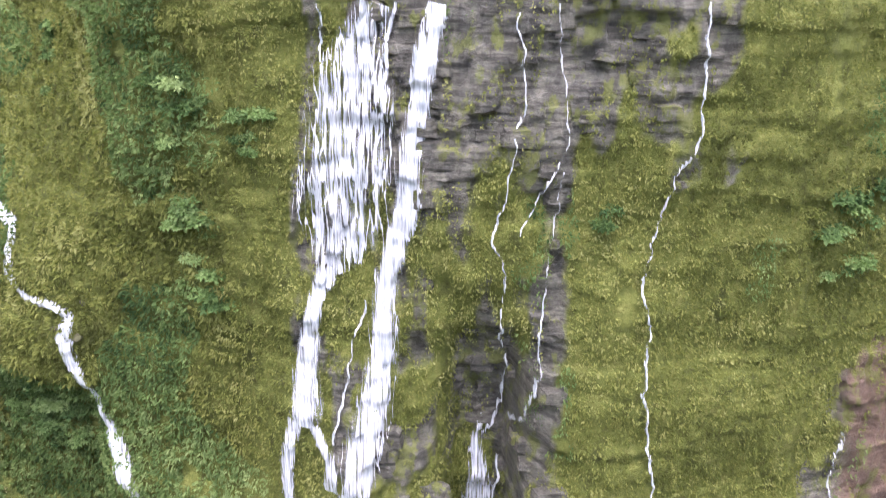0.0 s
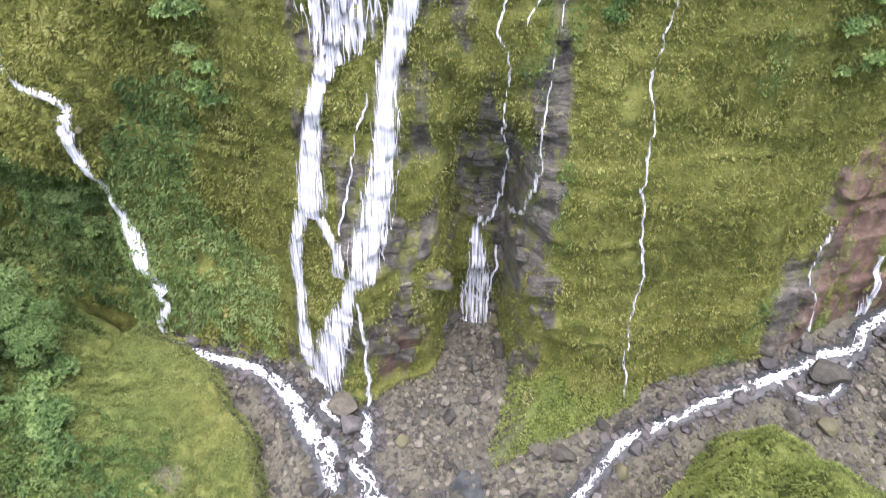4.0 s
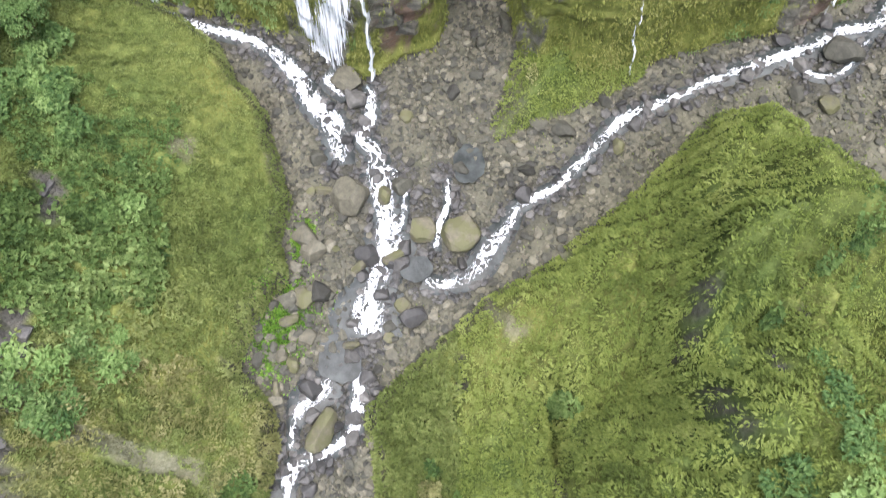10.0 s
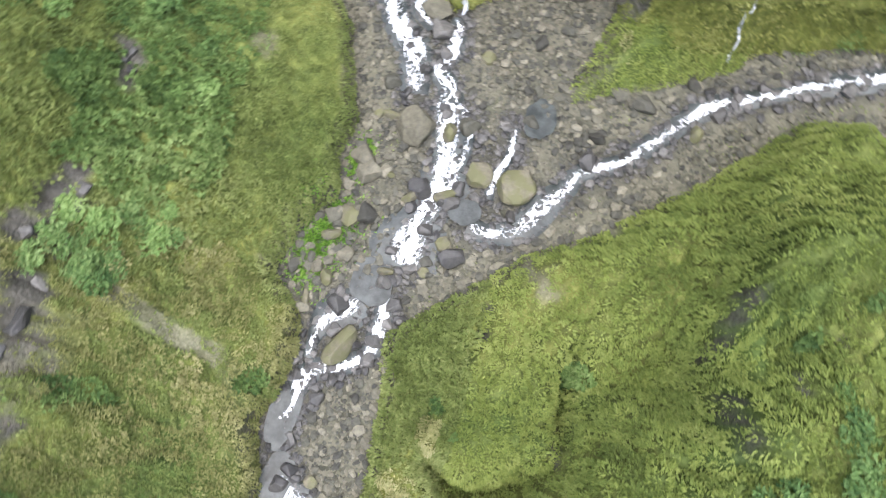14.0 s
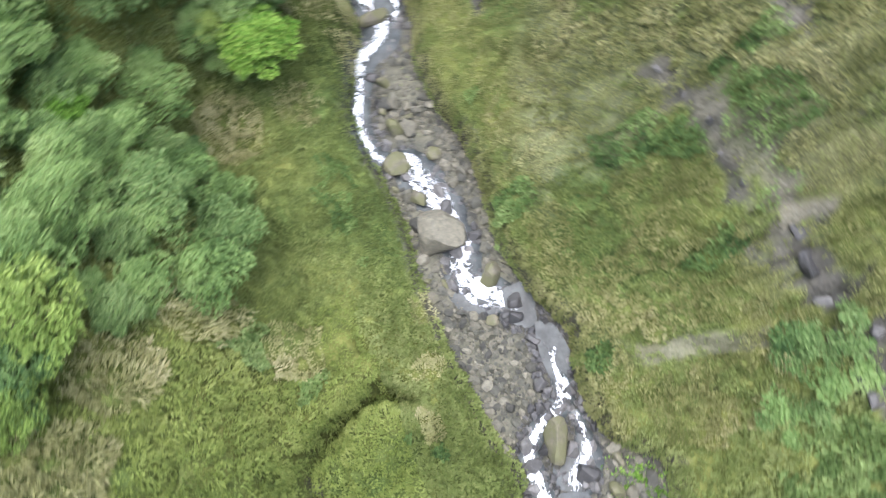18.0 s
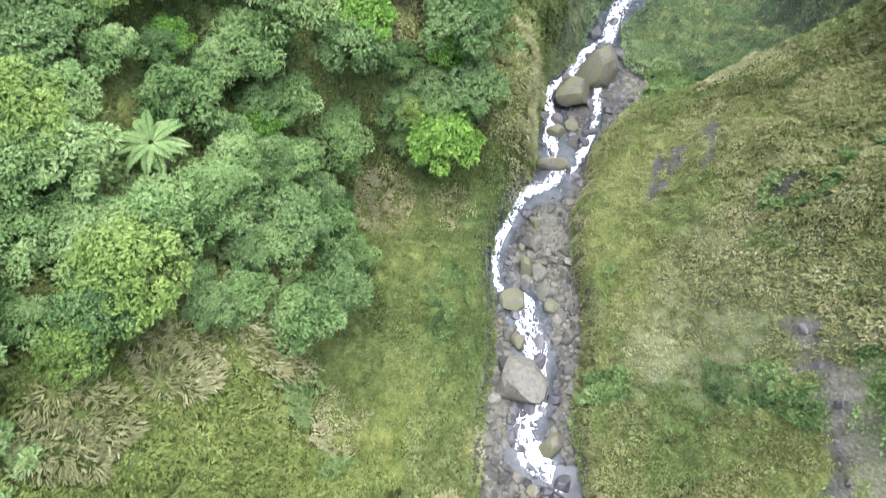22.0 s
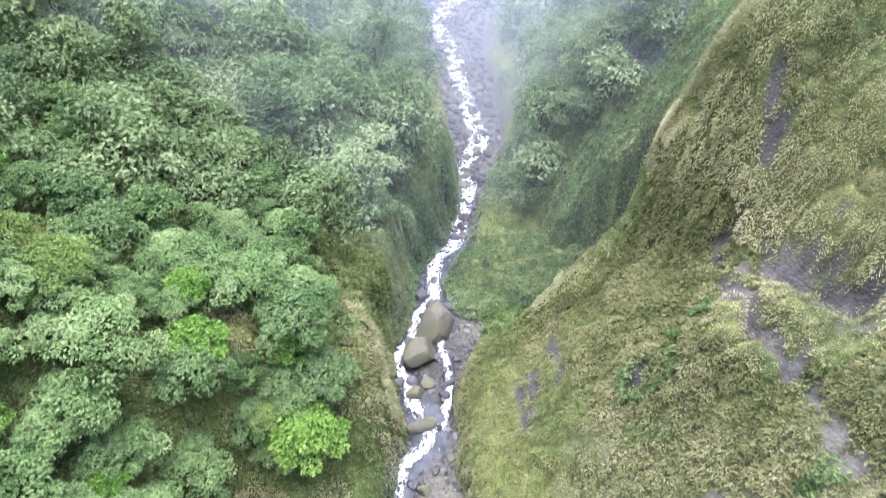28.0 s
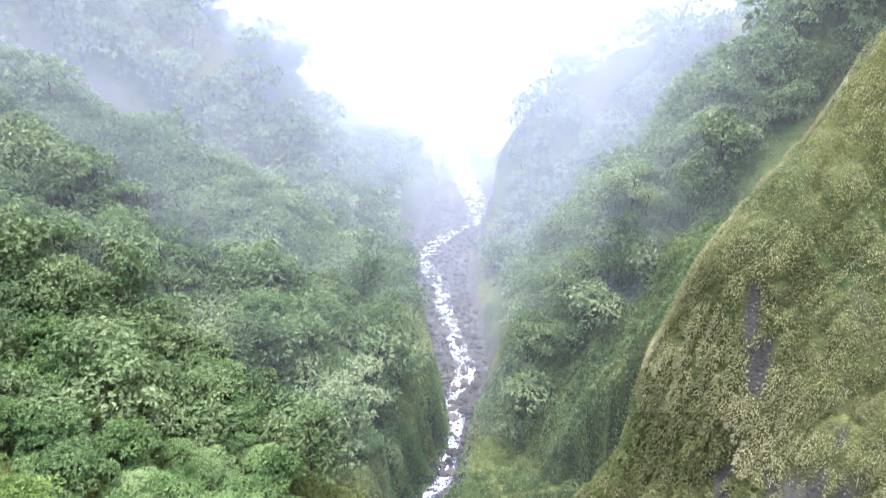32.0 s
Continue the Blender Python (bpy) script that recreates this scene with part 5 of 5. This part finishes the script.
def lobe_leaves(centre, radius, count, leaf, r, flat=0.62, up=0.8):
    d = unit(r.normal(size=(count, 3)))
    d[:, 2] = np.abs(d[:, 2]) * 0.9 + r.uniform(-0.35, 0.1, count)
    d = unit(d)
    p = centre + d * radius * np.array([1, 1, flat]) * r.uniform(0.8, 1.08, count)[:, None]
    way = r.normal(size=(count, 3)) + [0, 0, -0.5]
    d = unit(d + [0, 0, up])
    way = unit(unit(way - d * (way * d).sum(1)[:, None]) + 0.25 * d + 0.2 * r.normal(size=(count, 3)))
    side = unit(np.cross(way, d + 0.35 * r.normal(size=(count, 3))))
    ln = leaf * r.uniform(0.65, 1.35, count)
    return leaves(p, way, side, ln, ln * 0.55)


def tree_meshes(seed, height, spread, mat, lobes=26, leaf=0.34, per=125):
    r = np.random.default_rng(seed)
    bend = r.normal(size=2) * 0.3
    trunk = [tube([(bend[0] * u * u, bend[1] * u * u, height * 0.72 * u) for u in np.linspace(0, 1, 6)], np.linspace(0.2, 0.09, 6))]
    crown = []
    for k in range(lobes):
        a = k * 2.399 + r.uniform(-0.4, 0.4)
        rad = spread * math.sqrt((k + 0.4) / lobes) * r.uniform(0.8, 1.1)
        top = height * (1 - 0.38 * (rad / spread) ** 2) + r.uniform(-0.7, 0.5)
        c = np.array([math.cos(a) * rad + bend[0], math.sin(a) * rad + bend[1], top - 0.8])
        crown.append(lobe_leaves(c, spread * r.uniform(0.19, 0.34), per, leaf, r))
        if k % 3 == 0:
            low = np.array([c[0] * 0.95, c[1] * 0.95, height * r.uniform(0.38, 0.55)])
            crown.append(lobe_leaves(low, spread * r.uniform(0.28, 0.4), per * 2 // 3, leaf, r, 0.9, 0.3))
        if k % 2 == 0:
            s = np.array([bend[0] * 0.4, bend[1] * 0.4, height * 0.5])
            trunk.append(tube([s, s * 0.4 + c * 0.6 - [0, 0, 0.5], c], (0.09, 0.06, 0.025), 5))
    hue = np.concatenate([np.full(len(v), r.uniform()) for v, _ in crown])
    return mesh_from("trunk", *join(trunk), MAT_BARK), mesh_from("crown", *join(crown), mat, False, np.column_stack([hue, hue, hue, hue * 0 + 1]))


TREES = []
KINDS = [("broad-crowned tree with mid-green leaves on the slope", MAT_CROWN), ("leafy tree with a layered dark green crown on the slope", MAT_CROWN), ("tall tree with grey-green foliage among others", MAT_BUSH), ("bright lime-green tree standing out of the forest", MAT_BRIGHT), ("small yellow-green tree among darker crowns", MAT_YELLOW), ("fresh green round-crowned tree on the slope", MAT_BRIGHT)]
for k in range(11):
    label, mat = KINDS[(0, 1, 2, 0, 4, 0, 2, 1, 5, 3, 4)[k]]
    height, spread = (6.5, 2.9) if k < 4 else ((8.0, 3.7) if k < 8 else (5.6, 2.5))
    tr = empty("tree", Matrix.Translation((0, 0, -200)))
    part("trunk", (m := tree_meshes(40 + k, height, spread, mat))[0], tr)
    part("crown", m[1], tr)
    tagged(tr, label, "tree", "trees of the gorge forest")
    TREES.append(tr)
used = set()


def plant(k, x, y, size=1.0, turn=0.0, z=None):
    at = (x, y, (ground_at(x, y) if z is None else z) - 0.25)
    m = Matrix.LocRotScale(at, Euler((0, 0, turn)), None)
    if k in used:
        ob = copy_thing(TREES[k], m)
    else:
        used.add(k)
        ob = TREES[k]
        ob.matrix_basis = m
    ob.scale = (size, size, size)
    return ob


rng = np.random.default_rng(23)
plant(9, 0.9, -37.4, 1.25)
plant(10, 20.7, -20.0, 0.8)
plant(2, -41.5, 42.0, 1.1)
plant(6, -45, 43, 1.0)
plant(2, -36.5, 38.5, 0.7)
# the forest on the east side, thinning out towards the grass
placed = []
tries = 0
while len(placed) < 290 and tries < 40000:
    tries += 1
    near = len(placed) < 205
    x, y = (rng.uniform(-4, 45), rng.uniform(-58, -4)) if near else (rng.uniform(-22, 62), rng.uniform(-98, -4))
    if math.hypot(x, y) > (62 if near else 98):
        continue
    d = float(line_dist(np.array([x]), np.array([y]), EAST_BANK)[0][0])
    if inside(np.array([x]), np.array([y]), BED)[0] or x < np.interp(-y, [-50, 40, 60, 80, 110], [0, -8, -13, -27, -36]) or d < 4:
        continue
    edge = np.interp(-y, [4, 8, 14, 22, 27, 36, 45, 60], [26, 22, 16, 11, 10, 6, 4, 2]) + 2.0
    if d < edge or (d < edge + 5 and rng.uniform() < 0.35):
        continue
    if any((x - a) ** 2 + (y - b) ** 2 < (2.4 * s) ** 2 for a, b, s in placed):
        continue
    if (x - 21.5) ** 2 + (y + 26) ** 2 < 22 or any(math.hypot(x - a, y - b) < 0.85 * c for a, b, c in CANE_SPOTS):
        continue
    s = rng.choice([0.5, 0.6, 0.7, 0.8, 1.0])
    placed.append((x, y, s))
    plant(int(rng.choice([0, 1, 2, 3, 4, 5, 6, 7, 8], p=[0.16, 0.16, 0.14, 0.14, 0.05, 0.12, 0.1, 0.09, 0.04])), x, y, s, rng.uniform(0, 6.28))

# dark trees in the hollow beside the west fall
for k, x, y, s in ((2, -39, 41, 0.9), (6, -43, 39.5, 0.8), (2, -38.5, 39, 0.6), (2, -41, 38, 0.8), (6, -37, 41.5, 0.5), (2, -39.5, 36, 0.7), (6, -43, 36, 0.8)):
    plant(k, x, y, s, x)

# tree ferns
fern_trunk = mesh_from("trunk", *tube([(0, 0, 0), (0.1, 0, 1.5), (0.15, 0.05, 3.2)], (0.16, 0.12, 0.1)), MAT_BARK)


def frond_mesh():
    n = 26
    u = np.linspace(0.08, 1, n)
    spine = np.column_stack([u * 2.7, 0 * u, 0.8 * np.sin(u * 2.5) - 0.75 * u])
    out = []
    for s in (-1, 1):
        way = unit(np.column_stack([0.45 + 0 * u, s * np.ones(n), -0.25 + 0 * u]))
        side = unit(np.cross(way, [0, 0, 1.0]))
        ln = 0.5 * np.sin(np.pi * np.clip(u * 0.9 + 0.08, 0, 1)) + 0.06
        out.append(leaves(spine, way, side, ln, ln * 0.22 + 0.05))
    v, f = tube(spine, np.linspace(0.03, 0.008, n), 4)
    f = np.vstack([f[:, :3], f[:, [0, 2, 3]]])
    fv, ff = join(out + [(v, f)])
    return mesh_from("frond", fv, ff, MAT_CROWN, False, np.full((len(fv), 4), 0.9))


fern = empty("tree_fern", Matrix.Translation((21.5, -26, ground_at(21.5, -26))))
part("trunk", fern_trunk, fern)
FROND = frond_mesh()
for k in range(15):
    ob = part("frond", FROND, fern)
    ob.matrix_basis = Matrix.LocRotScale((0.15, 0.05, 3.15), Euler((0, -0.25 + 0.5 * (k % 3) / 2, k * 2 * math.pi / 15)), None)
tagged(fern, "tree fern with a star of pale arching fronds", "tree fern", "tree ferns in the forest")
for x, y, s in ((28.5, -20, 0.9), (30, -34, 1.0), (17, -46, 0.85)):
    ob = copy_thing(fern, Matrix.LocRotScale((x, y, ground_at(x, y)), Euler((0, 0, x)), None))
    ob.scale = (s, s, s)

# a fallen trunk on the forest slope
v, f = tube([(0, 0, 0.3), (1.6, 0.2, 0.55), (3.4, 0.1, 0.75), (5, 0.4, 1.1)], (0.26, 0.22, 0.17, 0.1), 8)
log = new("fallen_trunk", mesh_from("fallen_trunk", v, f, MAT_BARK))
log.matrix_basis = Matrix.LocRotScale((20.4, -56, ground_at(20.4, -56)), Euler((0, -0.1, 0.5)), None)
tagged(log, "bare grey-brown fallen trunk lying on the slope", "log")

# shrubs: on the near slopes, the cliff and the spurs
SHRUB = []
for k in range(6):
    r = np.random.default_rng(800 + k)
    lobes = [lobe_leaves(np.array([r.uniform(-0.8, 0.8), r.uniform(-0.8, 0.8), r.uniform(0.3, 0.7)]), r.uniform(0.5, 0.8), 70, 0.42, r) for _ in range(6)]
    hue = np.concatenate([np.full(len(v), r.uniform()) for v, _ in lobes])
    SHRUB.append(mesh_from("shrub", *join(lobes), (MAT_BUSH, MAT_CROWN, MAT_BUSH, MAT_CROWN, MAT_BRIGHT, MAT_BUSH)[k], False, np.column_stack([hue, hue, hue, hue * 0 + 1])))


def shrub(x, y, z, s, k, label="dense leafy green shrub on the slope"):
    ob = new("shrub", SHRUB[k])
    ob.matrix_basis = Matrix.LocRotScale((x, y, z - 0.15), Euler((0, 0, x * 7 + y)), (s, s, s))
    tagged(ob, label, "shrub", "shrubs on the slopes")


for cx_, cy_, count, wide in ((-27.8, 10, 10, 2.4), (-29.2, 6.5, 8, 2.0), (-26.8, 22.8, 6, 2.2), (-33, 30, 9, 3.5), (-37, 26, 8, 3), (24, 2, 9, 4), (30, 6, 8, 4), (27, -3, 10, 4), (-36, 36, 10, 3), (33, 14, 5, 3)):
    for _ in range(count):
        x, y = cx_ + rng.normal() * wide * 0.6, cy_ + rng.normal() * wide * 0.6
        shrub(x, y, ground_at(x, y), rng.uniform(0.6, 1.25), int(rng.choice([0, 1, 2, 3, 5])))
for cx_, cz_, count, wide in ((-20.5, 36, 7, 1.6), (-15, 42, 6, 1.6), (31, 36, 10, 2.4), (-18, 28.6, 6, 2), (-37.7, 11, 9, 3), (-43, 14, 10, 3), (12, 37, 3, 0.8), (-22, 44, 5, 3), (-42, 44, 6, 3), (-40.8, 17, 8, 2.2), (-41, 11, 8, 2.2)):
    for _ in range(count):
        x, z = cx_ + rng.normal() * wide * 0.6, cz_ + rng.normal() * wide * 0.7
        shrub(x, float(cliff_y(np.array([x]), np.array([z]))[0]), z, rng.uniform(0.6, 1.1), int(rng.choice([0, 1, 2, 3])), "leafy shrub clinging to the mossy cliff")

# the woods down the gorge, past the trees that can be counted
def flank(n, r0, r1, power):
    """Random places on both flanks of the gorge, with the height of the ground."""
    az = np.radians(rng.uniform(156, 237, n))
    rad = r0 + (r1 - r0) * rng.uniform(0, 1, n) ** power
    x, y = rad * np.sin(az), rad * np.cos(az)
    z, out = terrain(x, y)
    side = terrain(x + 1.5, y)[0] - z
    ok = (np.abs(out) > 5.5) & (np.abs(side) < 6) & (bare_break(x, y) < 0.5) & ((out > 0) | (y < -73 - 0.1 * np.abs(x + 40)))
    return x[ok], y[ok], z[ok], rad[ok]


def forms(seed, height, spread, lobes, leaf, per):
    """Crown and trunk of one tree, as arrays."""
    r = np.random.default_rng(seed)
    crown, trunk = [], [tube([(0, 0, 0), (0.2, 0.1, height * 0.4), (0.1, 0, height * 0.75)], (0.2, 0.15, 0.07), 5)]
    for k in range(lobes):
        rad = spread * math.sqrt((k + 0.3) / lobes) * r.uniform(0.8, 1.1)
        c = np.array([math.cos(k * 2.399) * rad, math.sin(k * 2.399) * rad, height * (1 - 0.4 * (rad / spread) ** 2) - 0.8 + r.uniform(-0.8, 0.5)])
        crown.append(lobe_leaves(c, spread * r.uniform(0.26, 0.42), per, leaf, r, 0.65, 0.6))
        if k % 3 == 1:
            crown.append(lobe_leaves(c * [0.95, 0.95, r.uniform(0.35, 0.6)], spread * r.uniform(0.3, 0.42), per, leaf, r, 0.95, 0.2))
    return join(crown), join(trunk)


def woods(name, spots, kinds, label, gap):
    crowns, trunks, hues, taken = [], [], [], {}
    for a, b, _ in placed:
        taken.setdefault((int(a // 8), int(b // 8)), []).append((a, b, 0.8))
    for a, b, c, _ in zip(*spots):
        s = rng.uniform(0.6, 1.15)
        cell = (int(a // 8), int(b // 8))
        if any((a - q[0]) ** 2 + (b - q[1]) ** 2 < (gap * (s + q[2])) ** 2 for i in (-1, 0, 1) for j in (-1, 0, 1) for q in taken.get((cell[0] + i, cell[1] + j), ())):
            continue
        taken.setdefault(cell, []).append((a, b, s))
        (cv, cf), (tv, tf) = kinds[int(rng.integers(len(kinds)))]
        t = rng.uniform(0, 6.28)
        turn = np.array([[math.cos(t), math.sin(t), 0], [-math.sin(t), math.cos(t), 0], [0, 0, rng.uniform(0.85, 1.2)]]) * s
        crowns.append((cv @ turn + [a, b, c - 0.3], cf))
        trunks.append((tv @ turn + [a, b, c - 0.3], tf))
        hues.append(np.full(len(cv), rng.uniform()))
    hue = np.concatenate(hues)
    wood = empty(name)
    part("crowns", mesh_from("crowns", *join(crowns), MAT_FAR, False, np.column_stack([hue, hue, hue, hue * 0 + 1])), wood)
    part("trunks", mesh_from("trunks", *join(trunks), MAT_BARK), wood)
    tagged(wood, label, "forest", kind="stuff")


woods("gorge_woods", flank(9000, 60, 124, 0.8), [forms(60 + k, h, w, 14, 0.62, 42) for k, (h, w) in enumerate(((8.5, 3.9), (9.5, 3.6), (7.0, 4.2), (6.5, 3.2)))],
      "dense broad-leaved forest on the flanks of the gorge", 1.55)
x, y, z, rad = flank(4200, 116, 300, 1.1)
ok = fbm(x * 0.09, y * 0.13, 4, 52) < 0.27
woods("far_woods", (x[ok], y[ok], z[ok], rad[ok]), [forms(80 + k, h, w, 8, 1.3, 17) for k, (h, w) in enumerate(((8.0, 4.2), (9.0, 4.0), (6.5, 4.4)))],
      "hazy green forest on the far flanks of the gorge", 1.85)

# ---- mist that fills the gorge downstream, and the bright cloud behind it ----
for k, (rad, dens) in enumerate(((62, 0.05), (84, 0.12), (114, 0.19), (152, 0.27), (200, 0.38), (265, 0.52), (340, 0.72))):
    a, b = np.meshgrid(np.radians(np.linspace(138, 264, 48)), np.array([-90, -20, 20, 60, 110, 170.0]))
    bulge = rad + 5 * np.sin(a * 9 + k * 1.7) + 0.55 * b
    v = np.column_stack([(bulge * np.sin(a)).ravel(), (bulge * np.cos(a)).ravel(), b.ravel()])
    tagged(new("mist", mesh_from("mist", v, grid_faces(6, 48), mist_material("mist", dens))), "thin drifting veil of white mist", "mist", kind="stuff")
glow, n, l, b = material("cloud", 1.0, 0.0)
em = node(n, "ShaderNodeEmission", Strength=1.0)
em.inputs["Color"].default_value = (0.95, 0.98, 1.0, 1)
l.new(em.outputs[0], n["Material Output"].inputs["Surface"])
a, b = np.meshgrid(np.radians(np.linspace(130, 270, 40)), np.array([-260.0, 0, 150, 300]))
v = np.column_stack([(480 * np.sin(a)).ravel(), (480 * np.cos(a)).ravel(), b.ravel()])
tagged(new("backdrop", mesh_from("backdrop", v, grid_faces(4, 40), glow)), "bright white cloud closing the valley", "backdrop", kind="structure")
